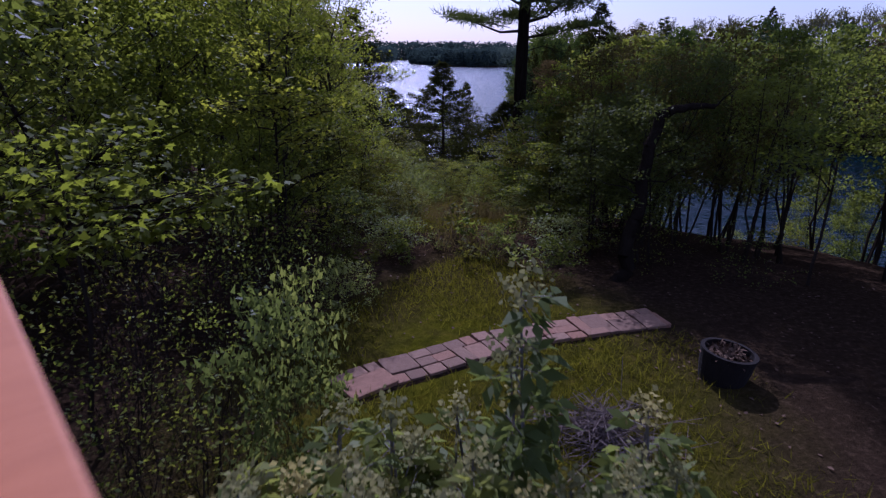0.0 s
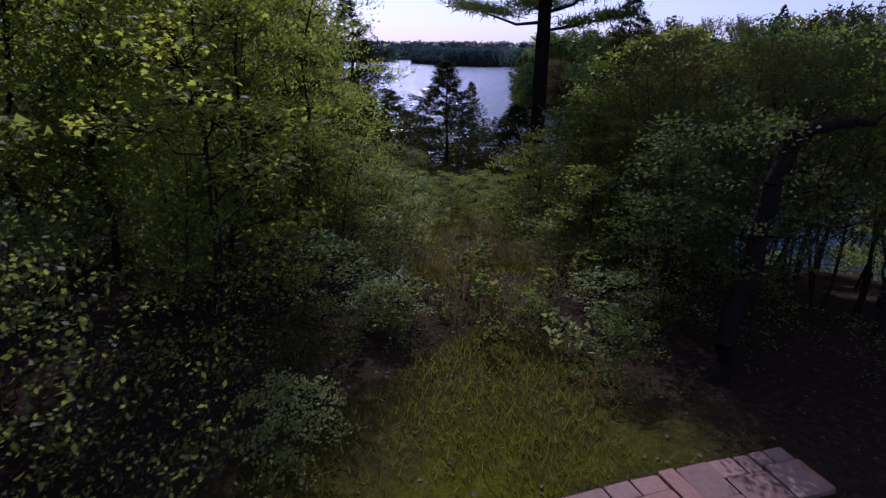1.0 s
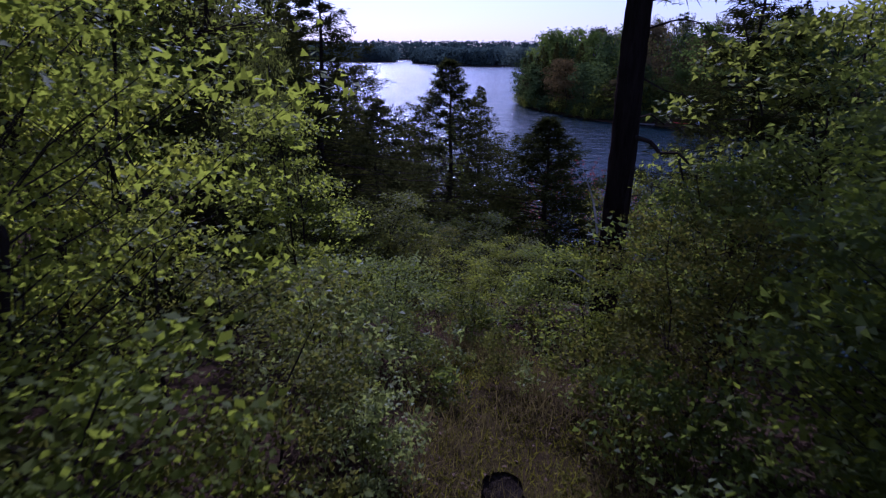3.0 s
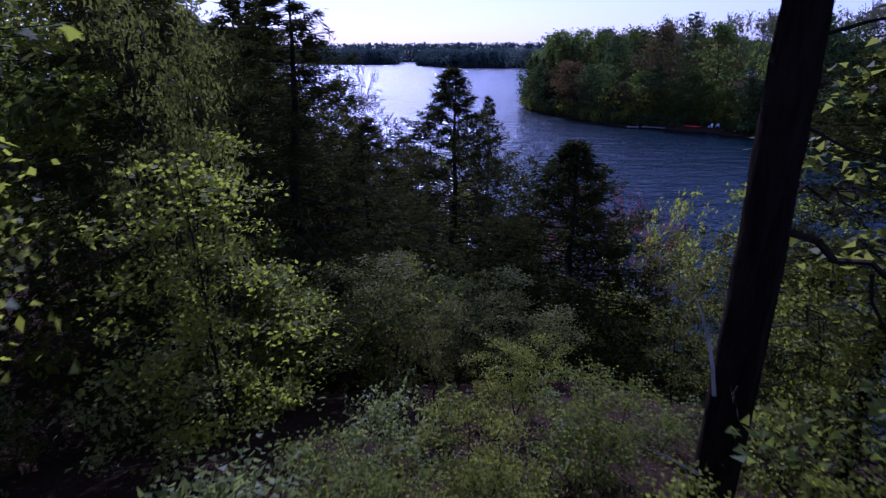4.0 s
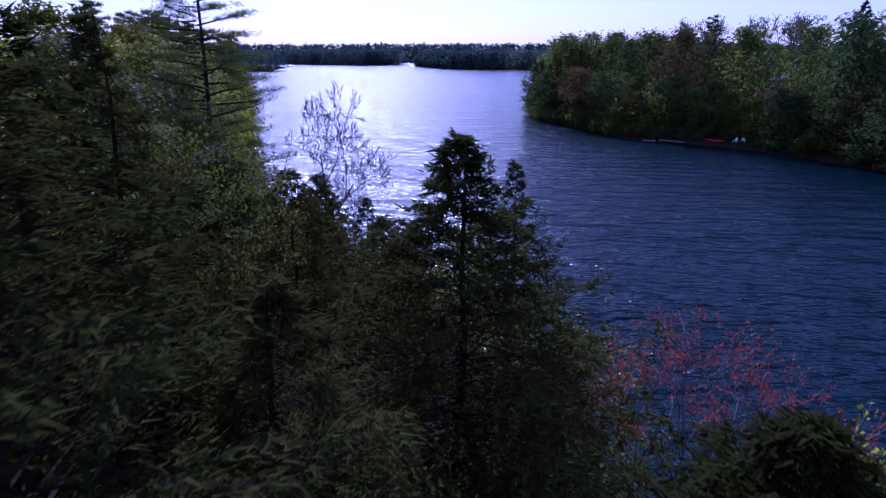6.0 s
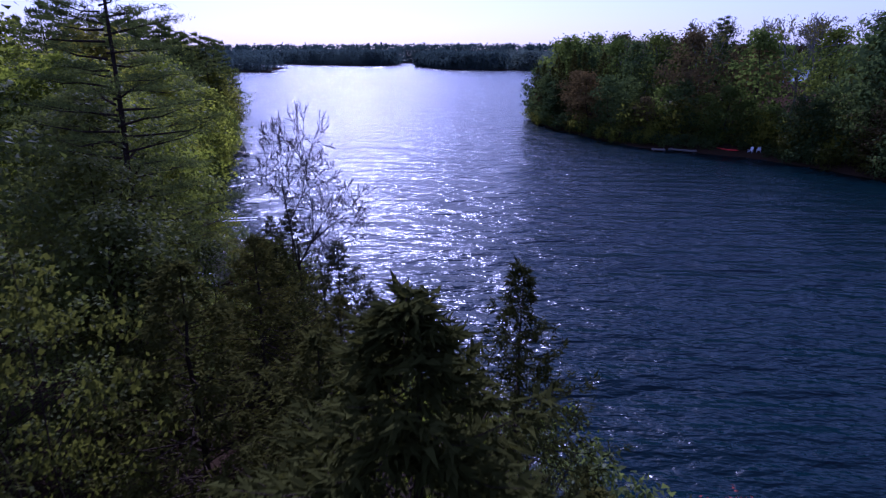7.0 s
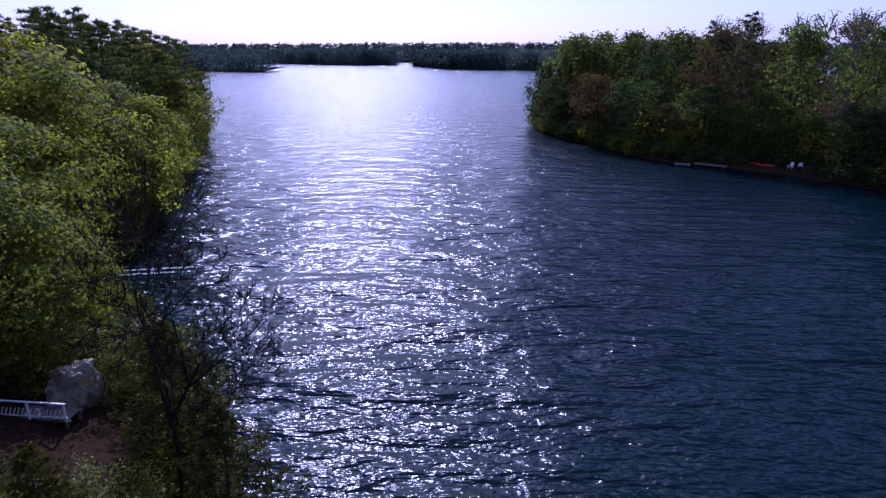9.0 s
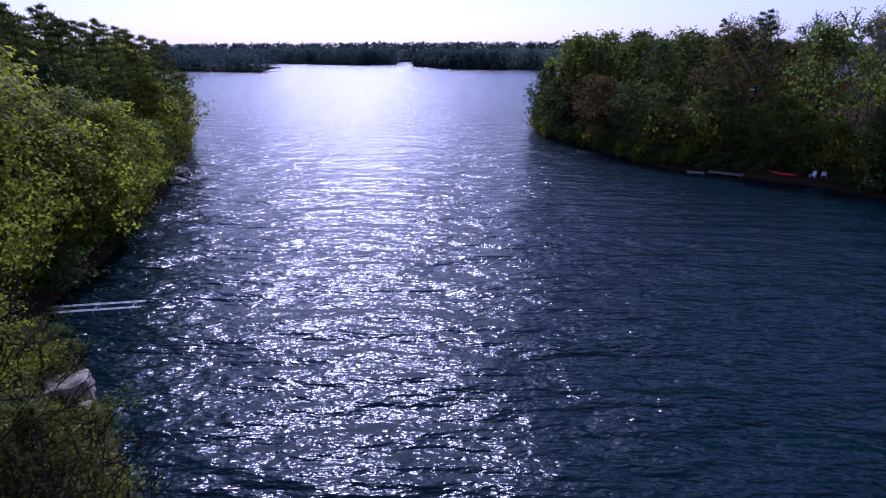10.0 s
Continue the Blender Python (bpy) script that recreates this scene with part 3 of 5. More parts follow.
# shade at the foot of that bank painted in: only the duller leaf colours
EAST_FOOT_SHADE = [ACROSS[i] for i in (0, 3, 1, 3, 0, 1)]
FAR_SPRUCE = boughed(111, 18, 3.8, 0.02, 90, NEEDLE, BARK, 0.2, shape=0.9, rise=0.1, droop=0.4, upturn=0.25, twigs=10, sprays=5, blade=0.6, aspect=0.5, uneven=0.4)
FAR_PINE = white_pine(113, 19, 0.40, 4.6, 26, 0.22, 13, 9, 0.6)
FAR_BARE = bare_tree(115, 15, 0.42, 5, 0.14, BARK_GREY, LEAF_OLIVE, 6, 0.2, first=0.28, finest=0.045)

# single trees that stand out
plant("shrub", broadleaf(53, 2.0, 0.75, 0.05, 60, 16, 0.07, 0.10, 0.018, LEAF_PALE, BARK, stems=4, bends=2), -0.82, 3.45, "pale leafy shrub beside the stone path", "shrub", top=14.45, wide=0.5)
plant("shrub", SHRUB[0], -1.15, 3.75, "pale leafy shrub beside the stone path", "shrub", top=14.1, wide=0.55)
plant("pine_tree", TALL_PINE, 2.36, 20.4, "tall white pine with a bare dark trunk on the slope", "tree", turn=20, z=9.9)
snag = bpy.data.objects["pine_tree"]
stem = part("stem", ridged_trunk(17, 8.0, 0.205, 0.175, 0.0), snag)
for k, (z, dx, dy, dz, rad) in enumerate([(6.0, 1.3, -0.5, -0.1, 0.022), (5.2, 1.0, -0.7, -0.35, 0.018), (4.7, 1.5, 0.2, -0.2, 0.02), (3.4, 0.9, -0.3, 0.2, 0.016), (6.6, 0.9, 0.6, 0.1, 0.02), (2.6, -0.5, -0.5, 0.5, 0.012)]):
    part("dead_branch", mesh_of("dead_branch", *tubes(limb(np.random.default_rng(70 + k), (0, 0, z), (dx, dy, z + dz), rad, 0.005, 6, -0.04, 0.05)[0] + limb(np.random.default_rng(80 + k), (dx * 0.6, dy * 0.6, z + dz * 0.6), (dx * 0.9, dy * 0.7 - 0.2, z + dz - 0.35), rad * 0.5, 0.003, 4, 0, 0.07)[0], 6), BARK), stem)
snag.matrix_basis = pose(2.45, 20.4, 9.9, 0, 1.5, 0) @ pose(0, 0, 0, 0, 0, 20)
part("dead_branch", mesh_of("dead_branch", *tubes(limb(np.random.default_rng(4), (0.05, -0.1, 4.3), (0.75, -0.75, 3.9), 0.04, 0.02, 4, 0.05, 0.04)[0] + limb(np.random.default_rng(5), (0.6, -0.6, 4.0), (1.1, -0.7, 2.9), 0.02, 0.008, 4, 0, 0.05)[0], 6), BARK), snag)
for k, (p, q) in enumerate([((2.22, 20.1, 12.70), (1.92, 20.05, 13.65)), ((2.20, 20.1, 11.85), (1.75, 20.05, 12.12))]):
    p, q = snag.matrix_basis.inverted() @ Vector(p), snag.matrix_basis.inverted() @ Vector(q)
    part("broken_branch", mesh_of("broken_branch", *tubes(limb(np.random.default_rng(90 + k), p, q, 0.022, 0.009, 4, 0.05, 0.03)[0], 6), PALE_WOOD), stem, "pale barkless broken branch")
plant("spruce_tree", SPRUCE[0], -4.6, 32.0, "tall dark green spruce on the wooded slope", "tree", top=17.8, wide=1.45, z=7.2)
plant("spruce_tree", SPRUCE[1], -3.0, 36.0, "dark green spruce on the wooded slope", "tree", top=13.6, wide=1.3)
plant("spruce_tree", SPRUCE[1], -6.6, 28.0, "tall dark green spruce on the wooded slope", "tree", top=20.5, wide=1.1, turn=35)
plant("spruce_tree", SPRUCE[0], -9.0, 32.5, "tall dark green spruce on the wooded slope", "tree", top=21, wide=1.2, turn=80)
plant("spruce_tree", SPRUCE[1], -7.6, 40.0, "tall dark green spruce on the wooded slope", "tree", top=17.6, wide=1.1, turn=110)
plant("cedar_tree", HERO, -0.1, 41.0, "dark conifer with a ragged pointed top above the lake", "tree", top=15.1, wide=1.55)
plant("cedar_tree", SLIM, 1.8, 46.3, "slim dark conifer beside a larger one", "tree", top=13.6, wide=0.95, turn=70)
plant("cedar_tree", BROAD, 3.5, 32.8, "broad dark cedar on the slope above the lake", "tree", top=13.2, wide=1.4, turn=150)
leaner = plant("birch_tree", BIRCH, 6.2, 36.0, "leaning white-barked birch with few yellow-green leaves", "tree", top=12.4, wide=0.55)
leaner.matrix_basis = pose(6.2, 36.0, gz(6.2, 36.0), 0, 20, 0) @ pose(0, 0, 0, 0, 0, 40) @ Matrix.Diagonal((0.75, 0.75, 1.2, 1))
plant("maple_tree", RED_TREE, 7.6, 42.8, "leafless maple with red buds near the shore", "tree", top=10.6)
plant("maple_tree", RED_TREE, 5.2, 42.4, "leafless maple with red buds near the shore", "tree", top=10.0, turn=120)
plant("bare_tree", TWIGS, -8.7, 68.5, "nearly leafless grey tree at the water's edge", "tree", top=15.4, wide=0.72, z=2.2)
plant("bare_tree", TWIGS, -7.0, 67.6, "nearly leafless grey tree at the water's edge", "tree", top=11.0, wide=0.42, turn=130)
plant("pine_tree", BANK_PINE, -13.4, 60.0, "tall white pine with flat boughs on the bank", "tree", top=21.5)
plant("broadleaf_tree", TALL[0], -10.2, 46.5, "yellow-green broadleaf tree in spring leaf on the slope", "tree", top=15.6)
plant("broadleaf_tree", TALL[1], -10.6, 40.5, "green broadleaf tree in young leaf on the slope", "tree", top=17.0)
plant("broadleaf_tree", TALL[0], -13.4, 43.5, "yellow-green broadleaf tree in spring leaf on the slope", "tree", top=18.0)

# woods round the clearing
rng = np.random.default_rng(7)


def wood(kinds, name, label, category, spots, lo, hi, group, plump=(0.95, 1.2)):
    """Trees at the given spots; lo, hi: heights of the tips above the lake, or, below 3, scales."""
    for x, y, *own in spots:
        v = own[0] if own else rng.uniform(lo, hi)
        k = kinds[rng.integers(len(kinds))]
        s = v if v < 3 else max((v - gz(x, y)) / k[2], 0.3)
        plant(name, k, x, y, label, category, group, turn=rng.uniform(0, 360), scale=s, wide=max(s, 0.6 if v > 3 else 0) * rng.uniform(*plump))


def scatter(n, x0, x1, y0, y1, gap, keep=lambda x, y: True):
    out, tries = [], 0
    while len(out) < n and tries < 8000:
        tries += 1
        x, y = rng.uniform(x0, x1), rng.uniform(y0, y1)
        if keep(x, y) and all(math.hypot(x - a, y - b) > gap for a, b in out):
            out.append((x, y))
    return out


def inland(x, y, line, side):
    return float(land_distance(np.array([x]), np.array([y]), line, side)[0])


wood(LIME, "broadleaf_tree", "yellow-green broadleaf tree in spring leaf on the slope", "tree",
     [(-4.4, 13.5, 19.0), (-4.9, 18.0, 19.5), (-6.5, 10.5, 19.5), (-7.5, 15.5, 20), (-7.5, 20.5, 20), (-10.5, 26.0, 20.5), (-9.5, 7, 20)], 17, 19, "woods beside the clearing", (0.85, 1.0))
wood(MID, "broadleaf_tree", "green broadleaf tree in young leaf in the woods", "tree",
     [(-5.4, 8.0, 18.0), (-5.6, 5.0, 18.5), (-7.5, 3.0, 19.0)] + scatter(12, -17, -8, 4.0, 36, 2.8), 18.5, 21, "woods beside the clearing", (0.9, 1.1))
wood(OLIVE, "young_tree", "low young tree with fresh yellow-green leaves on the slope", "tree",
     [(2.6, 12.6, 14.7), (1.7, 21.8, 12.0), (0.9, 23.4, 11.4), (-0.4, 25.4, 11.2), (4.9, 22.4, 13.4), (6.3, 24.2, 13.0), (4.6, 24.6, 12.6), (8.4, 23.0, 12.4), (9.0, 31.0, 8.8), (7.6, 38.5, 5.6)], 12, 13, "young trees on the slope", (0.75, 0.95))
wood(OLIVE, "young_tree", "young tree with fresh yellow-green leaves on the slope", "tree",
     [(-3.1, 12.5, 16.4), (2.9, 17.2, 14.2), (4.6, 26.5, 12.5), (7.4, 26.5, 11.4), (-3.2, 9.6, 15.4)], 14, 15, "young trees on the slope", (0.7, 0.9))
wood(THIN, "young_tree", "thin-stemmed young tree with dark green leaves", "tree",
     [(6.8, 14.6, 16.4), (3.5, 15.6, 14.6), (5.2, 17.5, 15.2), 
      (8.8, 8.8, 16.5), (11.4, 9.0, 16.9), (8.8, 20.6, 16.0), (7.2, 21.5, 16.6), (3.0, 14.0, 14.9), (12.6, 17.0, 16.3), (4.0, 18.4, 14.4), (11, 6.4, 16.5), (13.8, 9.5, 16.9), (9.6, 18.0, 15.7), (6.2, 16.0, 15.9)],
     15, 16, "young trees beside the lawn", (1.0, 1.15))
wood(DUSK, "young_tree", "thin-stemmed young tree with leaves darkened for shade", "tree",
     [(2.5, 9.9, 15.0), (3.4, 9.4, 15.1), (3.1, 11.6, 15.0), (3.6, 10.5, 15.7), (9.5, 19.6, 15.4)], 15, 16, "young trees beside the lawn", (0.9, 1.05))
wood(RUSTY, "young_tree", "young tree with bronze-tinged spring leaves beside the lawn", "tree",
     [(3.5, 12.5, 15.8), (4.5, 10.9, 15.7), (6.0, 12.2, 16.2), (5.0, 14.5, 15.9), (4.2, 13.4, 15.6)], 15, 16, "young trees beside the lawn", (0.9, 1.05))
plant("spruce_tree", SPRUCE[1], 5.7, 22.8, "dark green spruce behind the young trees", "tree", top=17.4, wide=0.8, turn=200)
wood(POLE, "young_tree", "slender bare-stemmed young tree with leaves near its top", "tree",
     [(4.2, 12.0, 15.9), (5.2, 12.6, 16.2), (6.4, 10.6, 16.2), (5.8, 15.8, 15.9), (7.8, 13.0, 16.3), (6.6, 18.4, 16.0), (9.2, 15.4, 16.4), (8.2, 16.2, 16.0), (10.6, 13.6, 16.5), (4.4, 16.6, 15.4), (9.8, 9.6, 16.4), (11.6, 17.6, 16.4), (7.0, 12.4, 16.0), (12.6, 14.2, 16.6), (5.4, 10.0, 15.6), (8.0, 10.0, 16.0)],
     15, 16, "young trees beside the lawn", (0.95, 1.1))
wood(MID, "broadleaf_tree", "green broadleaf tree in young leaf in the woods", "tree",
     [(13.0, 20.0, 12.2), (15.4, 21.4, 11.0), (16.0, 17.5, 12.8), (18.5, 18.0, 12.0)], 12, 13, "woods beside the clearing", (0.8, 1.0))
wood(SHRUB, "shrub", "leafy green shrub on the wooded slope", "shrub",
     [(-1.55, 10.4, 13.3), (-1.5, 12.4, 13.1), (2.0, 13.2, 12.9), (-1.6, 14.6, 13.2), (2.1, 15.4, 12.9), (-3.2, 11, 14.2), (1.9, 17.4, 12.6), (-1.4, 17, 13.0), (-2.6, 13.2, 14.0),
      (-0.85, 9.9, 12.9), (2.1, 10.2, 12.9), (-1.0, 11.4, 12.8), (2.1, 11.8, 12.7), (-1.0, 13.2, 12.8), (-0.9, 15.6, 12.6), (1.9, 16.4, 12.3), (-0.6, 18.6, 11.7), (2.8, 12.6, 13.2), (2.7, 14.4, 13.0), (-2.0, 19.2, 12.6), (2.9, 19.4, 11.6), (3.6, 21.2, 11.8),
      (0.3, 20.5, 11.4), (-1.0, 21.4, 11.8), (1.3, 21.5, 11.4), (-1.5, 26, 10.8), (3.2, 23, 10.0), (-1.6, 30, 10.2), (-0.8, 33, 9.2), (-2.2, 38, 8.6),
      (5, 30, 8.8), (7.5, 30.5, 7.6), (6, 36.5, 7.2), (9, 34, 5.2), (4, 40, 6.6), (7, 39, 6.4), (9.6, 36, 4.0), (7.8, 41, 5.0), (10.6, 32, 6.8), (9.5, 29, 8.4),
      (-20.6, 85.3, 0.6), (-19.7, 87.8, 0.5), (-20.6, 83.4, 0.9), (-22.4, 86.6, 0.9), (-23.4, 90.2, 0.8), (-11, 76.5, 0.9), (-30.4, 105.0, 0.8), (-22.0, 89.0, 0.8), (-30.4, 101.5, 0.8), (-31.4, 108.0, 0.9), (-33.4, 117.0, 0.9), (-35.6, 126.0, 0.9), (-8.6, 72, 0.9), (-2.6, 62.6, 1.4), (3.6, 58, 1.5), (3.8, 54.6, 2.4), (5.4, 50, 2.8), (6.8, 47, 3.0), (8.0, 43, 3.6), (9.6, 39.5, 4.2)]
     + [(x, y, rng.uniform(1.2, 1.9)) for x, y in scatter(26, -22, -8, 60, 81, 1.7, lambda x, y: 1.0 < inland(x, y, HOME_SHORE, 1.0) < 9 and math.hypot(x + 17.5, y - 84) > 4.5 and math.hypot(x + 15, y - 71) > 5.0)] + scatter(14, -9, -3.4, 9, 30, 1.6)+ scatter(8, 6, 16, 20, 30, 2.0), 0.75, 1.1, "undergrowth")
wood(THICKET, "shrub", "dark tangled shrub with hardly any leaves in the shade", "shrub",
     [(-2.2, 2.2, 13.5), (-2.9, 1.6, 13.6), (-1.9, 3.0, 13.4), (-3.2, 2.6, 13.7), (-2.4, 3.9, 13.6), (-3.9, 2.0, 13.9), (-3.6, 3.4, 14.0), (-1.8, 4.1, 13.3), (-4.6, 2.9, 14.2), (-2.8, 4.8, 13.8), (-2.2, 6.3, 13.5), (-2.7, 7.4, 13.7), (-3.3, 5.8, 14.0), (-4.2, 4.4, 14.2), (-5.0, 5.6, 14.4), (-3.8, 7.2, 14.2)], 13, 14, "undergrowth", (0.95, 1.2))
wood(TWIGGY, "shrub", "twiggy shrub with few small pale leaves", "shrub",
     [(-1.6, 5.8, 13.6), (-1.9, 7.2, 13.7), (-2.2, 6.0, 14.1), (-2.4, 8.4, 14.2), (-1.6, 8.8, 13.6), (-2.0, 4.4, 13.7), (-1.5, 3.4, 13.5), (-2.6, 3.2, 13.8), (-3.0, 6.8, 14.4), (-3.4, 8.4, 14.4), (-3.8, 3.6, 14.2), (-4.2, 6.2, 14.6), (-3.4, 2.4, 13.8),
      (2.6, 9.8, 13.2), (3.4, 9.2, 13.3), (4.6, 8.4, 13.3), (2.4, 11.2, 13.0), (-4.6, 8, 14.6), (-5, 4, 14.6), (-2.4, 10.2, 14.2)], 13, 14, "undergrowth", (0.9, 1.15))
for x, y, tip, wide, k in [(-3.1, 11.0, 17.4, 0.72, 0), (-3.0, 14.2, 17.8, 0.75, 0), (-3.6, 17.4, 17.6, 0.75, 1)]:
    plant("broadleaf_tree", FINE[k], x, y, ("yellow-green broadleaf tree in spring leaf on the slope", "green broadleaf tree in young leaf in the woods")[k], "tree", "woods beside the clearing", top=tip, wide=wide)
for x, y, tip, wide, k in [(-3.1, 22.4, 14.7, 0.95, 2), (-1.75, 15.2, 13.9, 0.62, 0), (-1.5, 17.4, 13.2, 0.55, 1), (-2.1, 12.9, 14.5, 0.7, 2), (-1.2, 19.6, 12.5, 0.55, 1), (2.9, 13.8, 15.3, 0.85, 2), (2.5, 12.5, 14.0, 0.65, 2), (3.7, 14.6, 15.5, 0.75, 2), (2.3, 16.6, 14.0, 0.65, 0), (1.8, 18.2, 13.3, 0.6, 1), (0.3, 20.6, 12.2, 0.5, 1),
                           (-1.4, 27.6, 11.5, 0.7, 0), (7.7, 28.4, 13.0, 1.05, 2), (6.9, 27.2, 10.6, 0.85, 2), (-4.7, 26.0, 12.6, 1.0, 2), (-3.4, 25.0, 12.0, 0.85, 2), (0.2, 45.4, 12.4, 0.8, 1), (0.3, 52.5, 7.3, 1.5, 2), (-1.6, 46.5, 11.0, 0.8, 0), (-6.6, 43.8, 15.2, 1.25, 0)]:
    plant("young_tree", (*OLIVE, BRIGHT)[k], x, y, ("young tree with olive spring leaves on the slope", "young tree with fresh yellow-green leaves on the slope", "young tree with bright sunlit yellow-green leaves on the slope")[k], "tree", "young trees on the slope", top=tip, wide=wide)
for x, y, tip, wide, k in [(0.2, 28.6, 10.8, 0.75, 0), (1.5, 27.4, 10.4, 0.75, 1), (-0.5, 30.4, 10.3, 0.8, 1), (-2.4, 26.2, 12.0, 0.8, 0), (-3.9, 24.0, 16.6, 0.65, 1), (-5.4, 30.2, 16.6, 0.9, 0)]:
    plant("young_tree", DUSK[k], x, y, "low young tree with leaves darkened for shade on the slope", "tree", "young trees on the slope", top=tip, wide=wide)
for x, y, tip, wide, k in [(-0.75, 9.6, 12.95, 0.42, 1), (0.95, 9.7, 12.85, 0.36, 1), (-1.35, 8.4, 13.2, 0.5, 2), (1.75, 8.6, 12.95, 0.45, 1), (-1.25, 7.2, 13.1, 0.45, 0), (-0.6, 12.6, 12.9, 0.5, 2), (1.5, 12.4, 12.8, 0.5, 2), (0.5, 18.2, 11.9, 0.4, 2)]:
    plant("shrub", SHRUB[k], x, y, "leafy green shrub at the edge of the clearing", "shrub", "undergrowth", top=tip, wide=wide)
wood(HERB, "wild_herb", "small leafy green herb among the grass", "plant",
     scatter(110, -1.6, 2.6, 8.8, 27, 0.30, lambda x, y: not (0.0 < x < 1.6 and 10.5 < y < 17 and (x * 7 + y * 3) % 1 < 0.6)), 0.5, 1.4, "herbs on the slope")
rng = np.random.default_rng(11)
wood(CEDARS, "cedar_tree", "dark cedar close to the lake shore", "tree",
     [(0.5, 31.0, 9.8), (5.5, 31.0, 10.2), (6.9, 30.6, 8.0), (2.6, 37.0, 8.6), (1.5, 32.4, 9.0), (1.9, 34.5, 9.4), (-1.6, 33.0, 10.0), (1.0, 37.5, 8.8), (-2.6, 47.5, 11.5), (-6.0, 48, 13.0), (-2.4, 54, 9.0), (-6.5, 55, 11.5), (-3.6, 63.0, 6.3), (-5.8, 66.0, 7.8), (-8.6, 62, 9.3), (-9.5, 70.5, 8.5), (-10.5, 54, 12), (3.8, 46.5, 8.0), (0.8, 48.5, 9.4), (-1.7, 57.0, 6.8),
      (4.6, 50.5, 5.5), (-7.4, 37.0, 17.5), (-6.8, 58.5, 10), (-4.2, 58, 8), (-2.4, 60.6, 3.9), (-12, 74.5, 7)], 6, 8, "cedars along the shore", (1.0, 1.25))
wood(THICKET, "shrub", "dark tangled shrub with hardly any leaves on the shore", "shrub",
     [(-21.6, 86.0, 1.2), (-20.2, 84.2, 1.0), (-22.8, 88.4, 1.2), (-19.0, 82.6, 1.1), (-17.2, 80.4, 1.0), (-24.2, 91.6, 1.2), (-14.6, 78.0, 1.0), (-12.6, 76.8, 0.9), (-21.0, 88.0, 0.8), (-19.0, 79.4, 1.0)] + scatter(34, -28, -10, 72, 97, 1.2, lambda x, y: 0.5 < inland(x, y, HOME_SHORE, 1.0) < 9 and math.hypot(x + 15.5, y - 72) > 5.5), 0.7, 1.2, "undergrowth", (1.2, 1.6))
wood(SHRUB, "shrub", "leafy green shrub on the bank by the water", "shrub",
     scatter(24, -28, -10, 72, 97, 1.4, lambda x, y: 0.3 < inland(x, y, HOME_SHORE, 1.0) < 7 and math.hypot(x + 18.4, y - 85.8) > 2.2 and math.hypot(x + 15.5, y - 72) > 5.5), 0.45, 0.8, "undergrowth")
wood(SHADY, "broadleaf_tree", "leafy tree with shade-darkened leaves on the shaded bank", "tree",
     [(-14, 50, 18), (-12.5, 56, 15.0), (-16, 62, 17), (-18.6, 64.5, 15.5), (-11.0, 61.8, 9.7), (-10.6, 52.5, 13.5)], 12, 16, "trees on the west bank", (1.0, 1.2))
wood(BANK, "broadleaf_tree", "leafy tree in spring leaf near the shore", "tree",
     [(-22.8, 74.5, 16), (-22.5, 67.5, 17), (-20.5, 78, 14), (-19.5, 81.5, 8.5), (-24, 85, 15),
      (-29, 91.5, 13), (-25, 78, 18), (-22, 70, 18), (-32.5, 101.5, 14.5), (-29, 93, 17), (-34, 108, 15), (-31, 97, 18), (-36, 116, 16), (-35, 105, 19), (-14.6, 78.5, 3.6), (-30.6, 103.0, 8.5), (-31.6, 108.0, 9.0), (-32.8, 113.5, 9.5), (-34.0, 118.5, 10), (-35.2, 123.5, 10), (-36.6, 129.0, 11), (-24.6, 86.5, 9.0), (-30.0, 97.5, 11), (-25.0, 82.0, 13)], 10, 12, "trees on the west bank", (1.0, 1.2))

# the west bank beyond, and the east bank across the water
wood(FAR_WEST, "broadleaf_tree", "broadleaf tree in spring leaf on the far bank", "tree",
     scatter(34, -95, -25, 105, 212, 4.0, lambda x, y: 0.4 < inland(x, y, HOME_SHORE, 1.0) < 3.5), 9.5, 15, "trees on the west bank", (0.9, 1.1))
wood(FAR_WEST, "broadleaf_tree", "broadleaf tree in spring leaf on the far bank", "tree",
     scatter(38, -105, -25, 60, 212, 5.5, lambda x, y: 6 < inland(x, y, HOME_SHORE, 1.0) < 30), 18, 22, "trees on the west bank", (1.0, 1.2))
wood([FAR_PINE], "pine_tree", "tall dark pine above the other trees", "tree",
     [(-45.2, 125, 22.4), (-49.1, 135, 22.6), (-43.3, 130, 21.8), (-49.7, 145, 21.9), (-44.8, 140, 20.9), (-47.3, 150, 21.2), (-45.0, 150, 20.6), (-46.8, 158, 20.6), (-48.0, 165, 20.0), (-45, 105, 23), (-53.8, 143.6, 24.2), (-58, 140, 24), (-51, 132, 23.5), (-62, 158, 23.6), (-65.9, 170.9, 23.6), (-67, 188, 23.2), (-75, 205, 22.6)] + scatter(14, -115, -32, 90, 215, 7, lambda x, y: 10 < inland(x, y, HOME_SHORE, 1.0) < 45), 22.5, 25.5, "pines on the west bank", (0.8, 1.0))
wood(EAST_FOOT_SHADE, "broadleaf_tree", "broadleaf tree at the foot of the far bank, darkened for shade", "tree",
     scatter(62, 23, 150, 60, 330, 4.2, lambda x, y: 0.6 < inland(x, y, EAST_SHORE, -1.0) < 4.0 and not (37 < x < 60 and 138 < y < 160)), 9.5, 15.0, "trees on the east bank", (1.05, 1.3))
